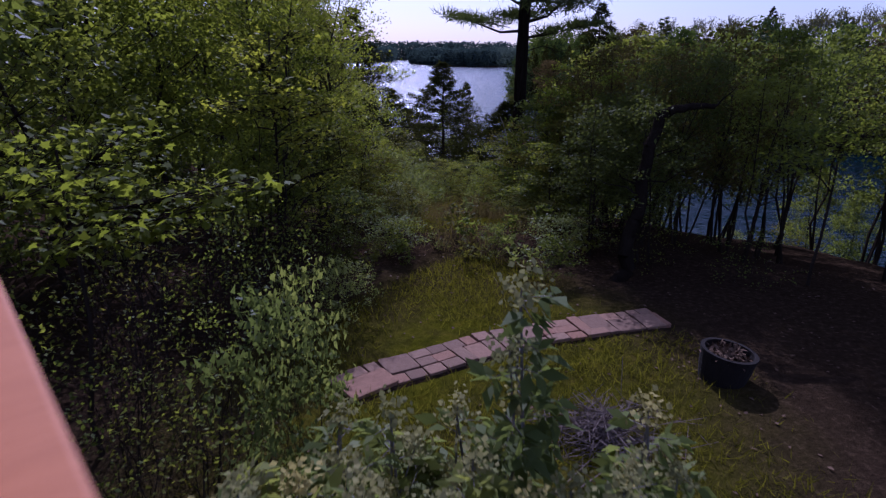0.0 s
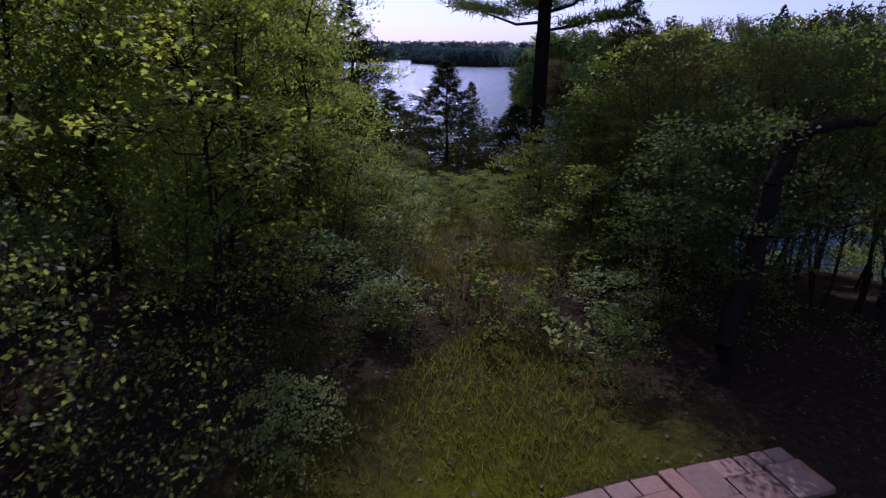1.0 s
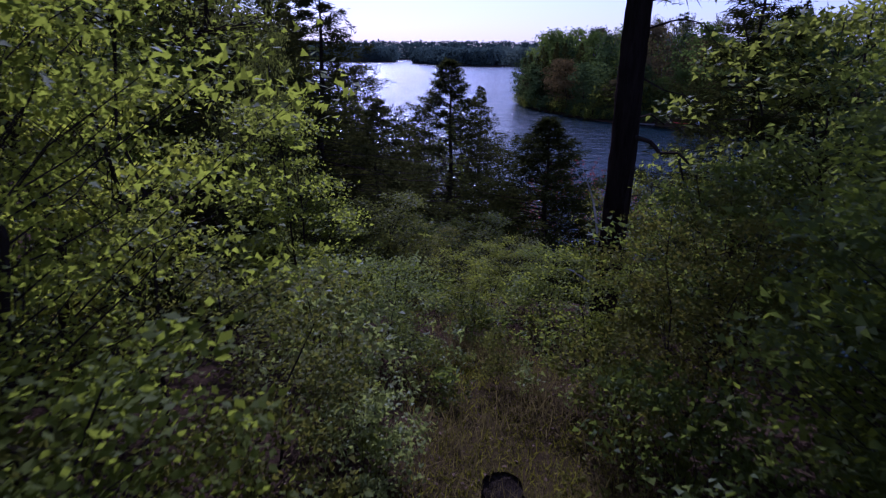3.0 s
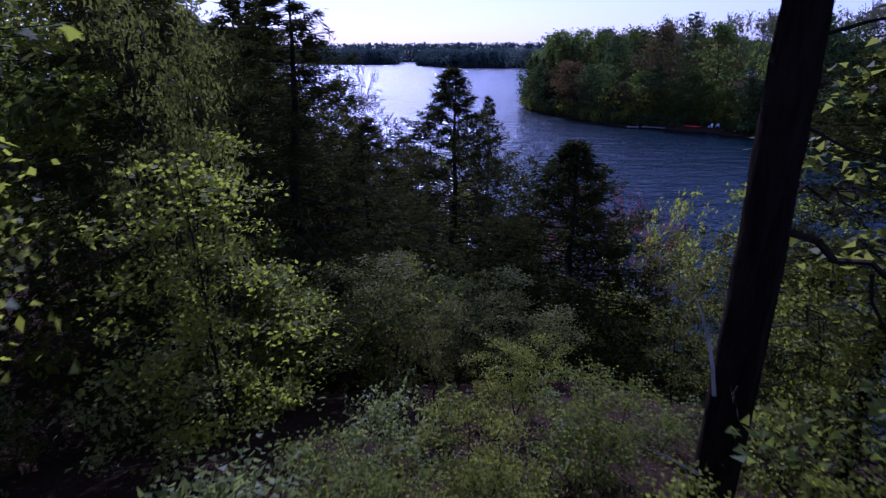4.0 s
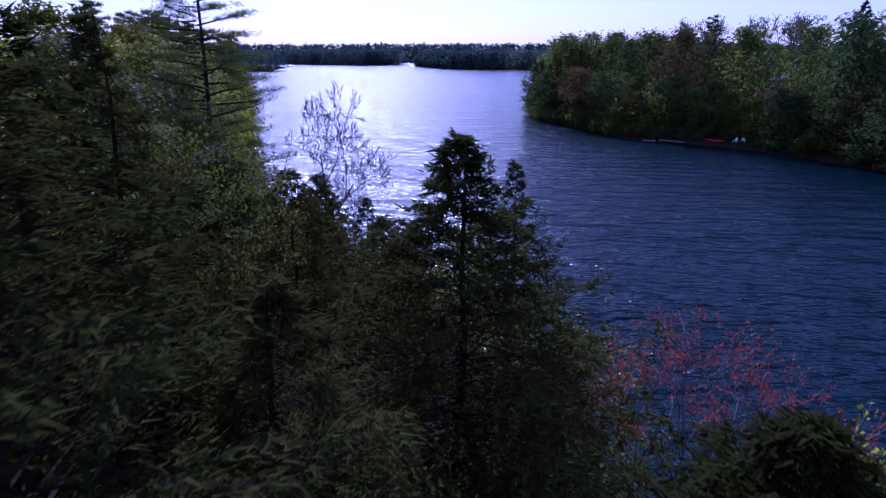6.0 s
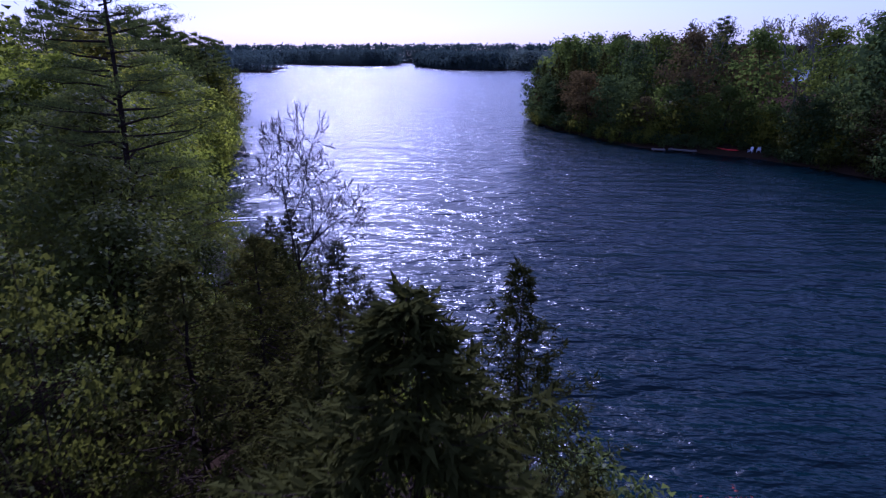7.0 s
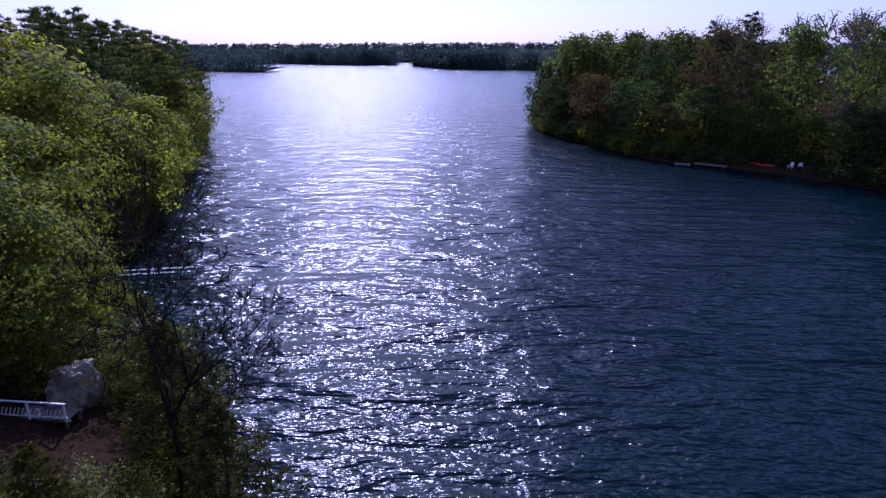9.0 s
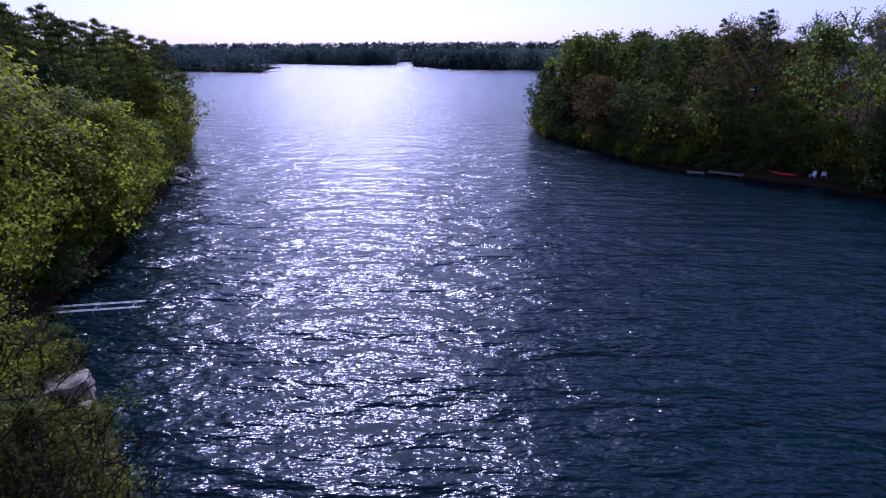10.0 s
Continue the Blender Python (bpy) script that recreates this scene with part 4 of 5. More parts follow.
wood(FAR_EAST, "broadleaf_tree", "broadleaf tree in spring leaf on the far bank", "tree",
     scatter(78, 23, 150, 80, 300, 5.6, lambda x, y: 6.5 < inland(x, y, EAST_SHORE, -1.0) < 34), 20.5, 24.6, "trees on the east bank", (0.95, 1.15))
wood(FAR_EAST, "broadleaf_tree", "broadleaf tree in spring leaf on the far bank", "tree",
     scatter(14, 36, 64, 138, 166, 3.6, lambda x, y: 3.6 < inland(x, y, EAST_SHORE, -1.0) < 6.8), 9.5, 14, "trees on the east bank", (0.95, 1.15))
wood(LOW, "broadleaf_tree", "low bushy tree on the far bank", "tree",
     scatter(30, 34, 74, 118, 168, 2.2, lambda x, y: 4.2 < inland(x, y, EAST_SHORE, -1.0) < 7.0), 6.0, 9.0, "trees on the east bank", (0.9, 1.1))
wood([FAR_PINE], "pine_tree", "tall dark pine above the other trees", "tree",
     [(64, 182.7, 26.2), (61.7, 195.9, 25.2), (50, 178, 21.5), (47, 200, 22)], 22, 25, "pines on the east bank", (0.7, 0.9))
wood([FAR_SPRUCE], "spruce_tree", "dark spruce at the tip of the wooded point", "tree",
     [(24.6, 206, 14.5), (25.4, 200, 15.5), (26.8, 195, 15), (28.4, 190, 16), (30.4, 186, 17), (29, 200, 17.5), (27.5, 212, 16), (34, 191, 18.5), (37, 184, 18.5), (33, 199, 19)], 14, 18, "spruces on the east point", (0.7, 0.9))
plant("pine_tree", FAR_SPRUCE, 73.0, 141.0, "tall dark pine with layered boughs above the other trees", "tree", "pines on the east bank", top=26.2, wide=1.0)
wood([FAR_BARE], "bare_tree", "tall tree hardly in leaf above the others", "tree",
     [(66, 188, 26.9), (57, 176, 25.4), (76, 166, 25.9), (80, 172, 26.4), (92, 165, 26.9), (48, 184, 22.9), (88, 148, 26.4), (72, 180, 26.1), (84, 142, 26.1), (95, 150, 26.9), (98, 142, 27.3), (104, 148, 27.9), (70, 160, 25.7), (62, 182, 25.3), (45, 192, 22.4), (90, 136, 26.4)], 24, 26, "bare trees on the east bank", (0.9, 1.1))

wood(FAR_EAST, "broadleaf_tree", "broadleaf tree in spring leaf on the far bank", "tree",
     scatter(34, 60, 175, 120, 290, 7.5, lambda x, y: 34 < inland(x, y, EAST_SHORE, -1.0) < 75), 20.5, 22.8, "trees on the east bank", (1.1, 1.3))
wood(LOW, "shrub", "low leafy bush hanging over the water's edge", "shrub",
     scatter(80, 22, 100, 75, 235, 1.7, lambda x, y: 0.1 < inland(x, y, EAST_SHORE, -1.0) < 2.4 and not (39 < x < 58 and 139 < y < 156)), 0.6, 1.1, "bushes along the shores")
wood([LOW[0]], "shrub", "low dark bush at the foot of the far bank", "shrub",
     scatter(44, 34, 66, 132, 162, 1.2, lambda x, y: 0.9 < inland(x, y, EAST_SHORE, -1.0) < 3.4 and math.hypot(x - 52.4, y - 147.6) > 2.6 and math.hypot(x - 56.0, y - 144.4) > 2.2), 0.3, 0.55, "bushes along the shores")
wood(LOW, "shrub", "low leafy bush hanging over the water's edge", "shrub",
     scatter(12, 39, 58, 139, 158, 2.0, lambda x, y: 3.6 < inland(x, y, EAST_SHORE, -1.0) < 5.0) + scatter(16, -60, -19, 91, 200, 1.8, lambda x, y: 0.1 < inland(x, y, HOME_SHORE, 1.0) < 2.4 and not (-31 < x < -16 and 80 < y < 99.5) and math.hypot(x + 18.4, y - 85.8) > 4), 0.6, 1.0, "bushes along the shores")


wood(LOW, "shrub", "low leafy bush hanging over the water's edge", "shrub",
     [(-20.8, 88.6, 0.4), (-21.6, 90.6, 0.38), (-19.8, 86.8, 0.35), (-21.4, 87.0, 0.45), (-24.6, 93.8, 0.3), (-26.4, 96.8, 0.3)], 0.3, 0.4, "bushes along the shores", (1.2, 1.5))


def far_shore(name, line, depth, tall, count, seed, label):
    """Wooded land far across the lake: a low bank with a mass of crowns on it."""
    r = np.random.default_rng(seed)
    e = empty(name, Matrix(), label, "woods", kind="stuff")
    pts = np.array(line, float)
    n = len(line)
    bank = [(x, y, -1.0) for x, y in line] + [(x, y + depth, 4.0) for x, y in line] + [(x, y + 2, 1.2) for x, y in line]
    faces = [(i, i + 1, 2 * n + i + 1, 2 * n + i) for i in range(n - 1)] + [(2 * n + i, 2 * n + i + 1, n + i + 1, n + i) for i in range(n - 1)]
    part("bank", mesh_of("bank", bank, faces, GROUND), e)
    seg = np.cumsum(np.r_[0, np.hypot(*np.diff(pts, axis=0).T)])
    u = r.uniform(0, seg[-1], count)
    x, y = np.interp(u, seg, pts[:, 0]), np.interp(u, seg, pts[:, 1])
    b = r.uniform(0, 1, count) ** 1.6
    y = y + 3 + b * depth
    hh = tall * r.uniform(0.80, 0.94, count)
    spiky = r.uniform(size=count) < 0.07
    hh = np.where(spiky, hh * 1.1, hh)
    at = []
    for i in range(count):
        m = 62
        q = r.uniform(0, 1, m)
        rad = hh[i] * (0.16 * (1 - q) if spiky[i] else 0.42 * np.sin(np.pi * (0.2 + 0.75 * q)))
        a = r.uniform(0, 2 * math.pi, m)
        at.append(np.stack([x[i] + np.cos(a) * rad, y[i] + np.sin(a) * rad, 0.3 + 4 * b[i] + q * hh[i]], -1))
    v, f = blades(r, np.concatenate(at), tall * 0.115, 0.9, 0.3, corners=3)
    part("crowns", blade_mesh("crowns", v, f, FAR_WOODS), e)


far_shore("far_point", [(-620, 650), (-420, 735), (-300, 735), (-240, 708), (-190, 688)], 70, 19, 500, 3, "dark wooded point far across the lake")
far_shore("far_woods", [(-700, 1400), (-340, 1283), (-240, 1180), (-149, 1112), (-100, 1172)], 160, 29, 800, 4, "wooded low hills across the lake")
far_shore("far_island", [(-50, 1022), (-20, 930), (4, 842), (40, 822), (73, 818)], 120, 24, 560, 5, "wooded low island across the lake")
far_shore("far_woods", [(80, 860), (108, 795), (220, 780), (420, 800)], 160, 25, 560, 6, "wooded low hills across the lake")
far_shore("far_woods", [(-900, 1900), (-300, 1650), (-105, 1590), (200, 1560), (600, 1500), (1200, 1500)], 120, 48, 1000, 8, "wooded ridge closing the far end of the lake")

# ---- the garden below the house ----


def box(name, size, material, parent, m=Matrix(), bevel=0.008, label=""):
    bm = bmesh.new()
    bmesh.ops.create_cube(bm, size=1.0, matrix=Matrix.Diagonal((*size, 1)))
    if bevel:
        bmesh.ops.bevel(bm, geom=bm.edges[:], offset=min(bevel, min(size) * 0.3), segments=2, affect="EDGES", profile=0.7)
    ob = part_bm(name, bm, material, parent, label)
    ob.matrix_basis = m
    return ob


def deck_rail():
    """The stained cap of the deck's railing, on its posts."""
    a, b = Vector((-0.575, 0.725, 15.3)), Vector((-0.225, 0.325, 15.3))
    way = (a - b).normalized()
    left = Vector((-way.y, way.x, 0))
    turn = math.degrees(math.atan2(way.y, way.x))
    foot = gz(-1.2, 1.2)
    e = empty("deck_railing", pose(b.x, b.y, foot, 0, 0, turn), "salmon-stained wooden deck railing with a broad cap board", "railing")
    up = 15.3 - foot
    box("rail_cap", (3.0, 0.145, 0.038), RAIL_STAIN, e, pose(1.2, 0.0725, up - 0.019), 0.006)
    box("lower_rail", (3.0, 0.038, 0.09), RAIL_STAIN, e, pose(1.2, 0.075, up - 0.90), 0.006)
    for x in (0.35, 1.5, 2.55):
        box("post", (0.09, 0.09, up - 0.04), RAIL_STAIN, e, pose(x, 0.075, (up - 0.04) / 2 - 0.02), 0.006)


def garden_path():
    """A curved walk of tumbled stone pavers, laid in random courses."""
    e = empty("garden_path", Matrix(), "pinkish grey stone paver path across the mossy lawn", "path", kind="structure")
    r = np.random.default_rng(5)
    pts = np.array([(-1.02, 5.32), (-0.70, 5.61), (-0.15, 5.93), (0.62, 6.41), (1.51, 6.72), (2.16, 6.94), (2.79, 7.11)])
    seg = np.cumsum(np.r_[0, np.hypot(*np.diff(pts, axis=0).T)])
    bm = bmesh.new()
    bmesh.ops.create_cube(bm, size=1.0)
    bmesh.ops.bevel(bm, geom=bm.edges[:], offset=0.05, segments=1, affect="EDGES")
    for v in bm.verts:
        v.co += Vector((noise.noise(v.co * 3), noise.noise(v.co * 3 + Vector((5, 0, 0))), 0)) * 0.03
    unit = bpy.data.meshes.new("paver")
    bm.to_mesh(unit)
    bm.free()
    unit.materials.append(STONE)
    wide, gap, s = 0.56, 0.014, 0.0
    while s < seg[-1] - 0.25:
        run = r.uniform(0.38, 0.62)
        lanes = {0: [0, r.uniform(0.4, 0.6), 1], 1: [0, r.uniform(0.28, 0.4), 1], 2: [0, r.uniform(0.6, 0.72), 1], 3: [0, r.uniform(0.28, 0.35), r.uniform(0.6, 0.7), 1]}[int(r.integers(4))]
        for lo, hi in zip(lanes, lanes[1:]):
            cuts = [0, 1] if hi - lo > 0.5 and r.uniform() < 0.4 else [0, r.uniform(0.3, 0.7), 1] if run < 0.5 or r.uniform() < 0.6 else [0, r.uniform(0.25, 0.4), r.uniform(0.6, 0.75), 1]
            for c0, c1 in zip(cuts, cuts[1:]):
                q = s + run * (c0 + c1) / 2
                x, y = np.interp(q, seg, pts[:, 0]), np.interp(q, seg, pts[:, 1])
                x2, y2 = np.interp(q + 0.25, seg, pts[:, 0]), np.interp(q + 0.25, seg, pts[:, 1])
                x1, y1 = np.interp(q - 0.25, seg, pts[:, 0]), np.interp(q - 0.25, seg, pts[:, 1])
                a = math.atan2(y2 - y1, x2 - x1)
                off = ((lo + hi) / 2 - 0.5) * wide + r.normal() * 0.004
                px, py = x - math.sin(a) * off, y + math.cos(a) * off
                ob = part("paver", unit, e)
                ob.matrix_basis = pose(px, py, gz(px, py) + 0.012 + r.normal() * 0.006, r.normal() * 1.0, r.normal() * 1.0, math.degrees(a) + r.normal() * 1.2) @ Matrix.Diagonal((run * (c1 - c0) - gap, (hi - lo) * wide - gap, 0.07, 1))
        s += run
    bed = bmesh.new()
    ring = []
    for q in np.linspace(0, seg[-1], 40):
        x, y = np.interp(q, seg, pts[:, 0]), np.interp(q, seg, pts[:, 1])
        x2, y2 = np.interp(q + 0.1, seg, pts[:, 0]), np.interp(q + 0.1, seg, pts[:, 1])
        x1, y1 = np.interp(q - 0.1, seg, pts[:, 0]), np.interp(q - 0.1, seg, pts[:, 1])
        a = math.atan2(y2 - y1, x2 - x1)
        ring.append([bed.verts.new((x - math.sin(a) * o, y + math.cos(a) * o, gz(x, y) + h)) for o, h in ((-0.40, -0.05), (-0.30, 0.015), (0.30, 0.015), (0.40, -0.05))])
    for p, q in zip(ring, ring[1:]):
        for j in range(3):
            bed.faces.new((p[j], q[j], q[j + 1], p[j + 1]))
    part_bm("bed", bed, GROUND, e, "dark soil bed under the pavers")


def planter(x, y):
    """A round half-barrel tub with a pale rim and dry stalks in it."""
    e = empty("planter_tub", pose(x, y, gz(x, y) - 0.05, 4, 5, 30) @ Matrix.Diagonal((0.84, 0.84, 0.8, 1)), "dark wooden half-barrel planter full of dry brown leaves", "planter")
    bm = bmesh.new()
    n = 28
    prof = [(0.0, 0.0), (0.27, 0.0), (0.31, 0.22), (0.335, 0.42), (0.335, 0.45), (0.30, 0.45), (0.29, 0.36), (0.0, 0.36)]
    rings = [[bm.verts.new((q * math.cos(2 * math.pi * k / n), q * math.sin(2 * math.pi * k / n), z)) for k in range(n)] for q, z in prof[1:-1]]
    for p, q in zip(rings, rings[1:]):
        for k in range(n):
            bm.faces.new((p[k], p[(k + 1) % n], q[(k + 1) % n], q[k]))
    tub = part_bm("tub", bm, POT, e)
    bm = bmesh.new()
    bmesh.ops.create_cone(bm, cap_ends=True, segments=n, radius1=0.298, radius2=0.292, depth=0.06, matrix=Matrix.Translation((0, 0, 0.36)))
    part_bm("soil", bm, GROUND, tub)
    m = 28
    bm = bmesh.new()
    rr = [[bm.verts.new((q * math.cos(2 * math.pi * k / m), q * math.sin(2 * math.pi * k / m), z)) for k in range(m)] for q, z in ((0.295, 0.452), (0.345, 0.452), (0.345, 0.478), (0.295, 0.478))]
    for i in range(4):
        for k in range(m):
            bm.faces.new((rr[i][k], rr[i][(k + 1) % m], rr[(i + 1) % 4][(k + 1) % m], rr[(i + 1) % 4][k]))
    part_bm("rim", bm, POT, tub)
    r = np.random.default_rng(9)
    at = np.stack([r.normal(size=220) * 0.12, r.normal(size=220) * 0.12, 0.40 + r.uniform(0, 0.08, 220)], -1)
    v, f = blades(r, at, 0.09, 0.4, 0.4)
    part("dry_leaves", blade_mesh("dry_leaves", v, f, DRY_LEAF), e, "tangle of brown dry leaves")


def broken_tree(x, y):
    """A dark dead trunk whose top has snapped over, with a thin shoot."""
    e = empty("broken_tree", pose(x, y, gz(x, y)), "dark leaning tree trunk with a snapped crooked top", "tree")
    r = np.random.default_rng(3)
    segs, pts = limb(r, (-0.33, 0, -0.6), (0.12, 0.05, 2.55), 0.12, 0.075, 12, 0, 0.012)
    segs2, _ = limb(r, (0.10, 0.05, 2.5), (0.95, 0.2, 2.62), 0.075, 0.035, 7, 0.05, 0.025)
    segs3, _ = limb(r, (0.92, 0.2, 2.6), (1.25, 0.25, 2.9), 0.02, 0.006, 4, 0, 0.02)
    for k in range(9):
        z = r.uniform(1.0, 2.6)
        p = np.array([-0.25 + 0.145 * z, 0.02 * z, z])
        segs3 += limb(r, p, p + np.array([r.normal() * 0.4, r.normal() * 0.3, r.uniform(0.1, 0.5)]), 0.014, 0.004, 3, 0, 0.08)[0]
    part("trunk", mesh_of("trunk", *tubes(segs, 10), BARK_DEAD, True), e)
    top = part("snapped_top", mesh_of("snapped_top", *tubes(segs2, 9), BARK_DEAD, True), e)
    tagged(part("twig_tangle", mesh_of("twig_tangle", *tubes(segs3, 5), BARK_DEAD), top), kind="stuff")


def brush_pile(x, y):
    """A heap of dead grey twigs on the lawn."""
    e = empty("brush_pile", pose(x, y, gz(x, y)), "heap of dead grey twigs and stalks on the lawn", "brush pile")
    r = np.random.default_rng(12)
    segs = []
    for k in range(300):
        a, q = r.uniform(0, 2 * math.pi), abs(r.normal()) * 0.3
        p = np.array([math.cos(a) * q * 1.3, math.sin(a) * q, 0.02 + r.uniform(0, 0.28) * math.exp(-q * 3)])
        d = np.array([r.normal(), r.normal() * 0.7, r.normal() * 0.25 + 0.1])
        d *= r.uniform(0.15, 0.4) / np.linalg.norm(d)
        segs.append((p - d, p + d, 0.0045, 0.002))
    tagged(part("twig_tangle", mesh_of("twig_tangle", *tubes(segs, 4), TWIG), e), kind="stuff")


MAPLE_LOBES = [(0, 0), (0.20, 0.10), (0.48, 0.06), (0.36, 0.26), (0.58, 0.50), (0.28, 0.52), (0.20, 0.66), (0.0, 1.0), (-0.20, 0.66), (-0.28, 0.52), (-0.58, 0.50), (-0.36, 0.26), (-0.48, 0.06), (-0.20, 0.10)]


def lobed(rng, at, size, tilt=0.5):
    """Maple leaves with five lobes, drooping a little at the tip."""
    n = len(at)
    nor = rng.normal(size=(n, 3)) * tilt + np.array([0, 0, 1.0])
    nor /= np.linalg.norm(nor, axis=1)[:, None]
    way = rng.normal(size=(n, 3))
    way -= nor * np.sum(way * nor, axis=1)[:, None]
    way /= np.linalg.norm(way, axis=1)[:, None]
    side = np.cross(nor, way)
    L = (size * rng.uniform(0.6, 1.2, n))[:, None]
    v = np.stack([at + L * (side * u + way * w - nor * 0.22 * (u * u + w * w)) for u, w in MAPLE_LOBES], 1).reshape(-1, 3)
    k = len(MAPLE_LOBES)
    return v, np.arange(k * n).reshape(n, k)


def maple_sapling(x, y, seed, boughs, label):
    """A young maple: a thin stem and level boughs that carry large lobed leaves."""
    z0 = gz(x, y)
    e = empty("maple_sapling", pose(x, y, z0), label, "tree")
    r = np.random.default_rng(seed)
    segs, at = [], []
    top = max(b[2] for b in boughs) - z0
    stem, pts = limb(r, (0, 0, -0.1), (0.1, 0.0, top - 0.1), 0.03, 0.012, 6, 0, 0.01)
    segs += stem
    for bx, by, bz, spread, leaves in boughs:
        end = np.array([bx - x, by - y, bz - z0])
        start = np.array([0.05, 0, max(end[2] - 0.55, 0.3)])
        piece, pp = limb(r, start, end, 0.014, 0.004, 4, 0.05, 0.03)
        segs += piece
        leaves = int(leaves * 3.0)
        t = r.uniform(0.45, 1.05, leaves)
        at.append(start + (end - start) * t[:, None] + r.normal(size=(leaves, 3)) * np.array([spread, spread, spread * 0.2]))
        for c in at[-1][::3]:
            segs.append((pp[2] if c[2] < end[2] else pp[3], c, 0.004, 0.002))
    v, f = lobed(r, np.concatenate(at), 0.066)
    part("trunk", mesh_of("trunk", *tubes(segs, 5), BARK), e)
    part("crown", blade_mesh("crown", v, f, LEAF_LIME), e, "bright yellow-green lobed leaves")


def elder(x, y, tip, seed):
    """A stem of elder: long leaflets in whorls and cream flower heads at the tip."""
    z0 = gz(x, y)
    h = tip - z0
    e = empty("elder_shrub", pose(x, y, z0), "pale green elder stem with cream flower heads in the border", "shrub", "elder stems below the deck")
    r = np.random.default_rng(seed)
    segs, pts = limb(r, (r.normal() * 0.1, r.normal() * 0.1, -0.1), (0, 0, h - 0.05), 0.012, 0.006, 5, 0, 0.015)
    at, way, fl = [], [], []
    tips = [np.array([0, 0, h])] + [np.array([r.normal() * 0.09, r.normal() * 0.09, h - r.uniform(0.1, 0.5)]) for _ in range(2)]
    for tip_at in tips:
        segs.append((np.array([0, 0, max(tip_at[2] - 0.35, 0.2)]), tip_at, 0.006, 0.004))
        fl.append(blades(r, tip_at + r.normal(size=(90, 3)) * np.array([0.036, 0.036, 0.042]), 0.028, 0.9, 0.2))
        for k in range(11):
            a = r.uniform(0, 2 * math.pi)
            d = np.array([math.cos(a), math.sin(a), r.uniform(-0.35, 0.25)])
            base = tip_at + np.array([0, 0, -r.uniform(0.03, 0.5)])
            side = np.cross(d, [0, 0, 1.0])
            segs.append((base, base + d * 0.11, 0.003, 0.0015))
            for u in (0.05, 0.08, 0.11):
                for s in (-1, 1):
                    at.append(base + d * u + side * s * 0.01)
                    way.append(side * s + d * 0.6)
            at.append(base + d * 0.11)
            way.append(d)
    v, f = blades(r, np.array(at), 0.10, 0.45, 0.6, np.array(way), 0.25)
    stalk = part("stem", mesh_of("stem", *tubes(segs, 4), BARK_GREY), e)
    part("leaves", blade_mesh("leaves", v, f, LEAF_PALE), e)
    for v, f in fl:
        tagged(part("flower_head", blade_mesh("flower_head", v, f, BLOSSOM), stalk, "cream flower cluster"), kind="stuff")


def grass():
    """Blades of grass and moss over the lawn, and strewn dead leaves."""
    r = np.random.default_rng(21)
    n = 75000
    x, y = r.normal(size=n) * 1.7 + 0.8, r.uniform(2.5, 20, n)
    keep = (np.hypot((x - 0.6) / (2.6 - 0.35 * np.clip(y - 5.5, 0, 4)), (y - 5.4) / 3.8) < 1.15) | ((np.abs(x - 0.5) < 1.2) & (y > 11) & (r.uniform(size=n) < 0.75))
    line = np.interp(x, [-2.2, -0.7, 0.85, 1.7, 2.75, 3.5], [4.6, 5.61, 6.52, 6.79, 7.1, 7.2])
    keep &= np.abs(y - line) > 0.34
    keep &= (np.sin(x * 2.1 + y * 0.8) + np.sin(y * 1.7 - x) + r.normal(size=n) * 0.7) > -0.7
    x, y = x[keep], y[keep]
    at = np.stack([x, y, height(x, y) - 0.005], -1)
    way = r.normal(size=at.shape) * 0.5 + np.array([0, 0, 1.0])
    v, f = blades(r, at, 0.14, 0.075, 0.0, way, corners=3)
    tagged(new("grass", blade_mesh("grass", v, f, GRASS)), "short green and straw-coloured lawn grass", "grass", kind="stuff")
    n = 11000
    x, y = r.normal(size=n) * 0.75 + 0.75, r.uniform(9.6, 22, n)
    keep = (np.sin(x * 3.1 + y * 1.3) + np.sin(y * 2.7 - x * 2) + r.normal(size=n) * 0.6) > 0.1
    x, y = x[keep], y[keep]
    at = np.stack([x, y, height(x, y) + 0.12], -1)
    v, f = blades(r, at, 0.34, 0.035, 0.0, r.normal(size=at.shape) * 0.16 + np.array([0, 0, 1.0]), corners=3)
    tagged(new("dry_grass", blade_mesh("dry_grass", v, f, STRAW)), "tall dry straw-coloured grass stalks on the slope", "grass", kind="stuff")
    n = 5200
    x, y = np.r_[r.uniform(-6, 7, 2600), r.normal(size=900) * 1.2 + 0.6], np.r_[r.uniform(2, 30, 2600), r.uniform(9.5, 24, 900)]
    at = np.stack([x, y, height(x, y) + 0.012], -1)
    v, f = blades(r, at, 0.055, 0.6, 1.5)
    tagged(new("leaf_litter", blade_mesh("leaf_litter", v, f, DRY_LEAF)), "dry brown leaves strewn on the ground", "leaf litter", kind="stuff")


GRASS = leaf_material("lawn_grass", (0.050, 0.056, 0.003), (0.125, 0.108, 0.008), (0.22, 0.205, 0.012), 0.5, 0.9)
STRAW = leaf_material("dry_stalks", (0.08, 0.06, 0.015), (0.20, 0.14, 0.045), (0.24, 0.18, 0.05), 0.35, 0.9)
LOG_BARK = plain("log_red_rot", [(0.3, (0.035, 0.014, 0.010)), (0.7, (0.13, 0.045, 0.03))], 5, 0.9, 0.9, 0.03)
DRY_LEAF = plain("dry_brown_leaves", [(0.3, (0.05, 0.026, 0.013)), (0.7, (0.14, 0.085, 0.05))], 6, 0.9, 0.2, 0.01)
deck_rail()
garden_path()
planter(3.02, 5.62)
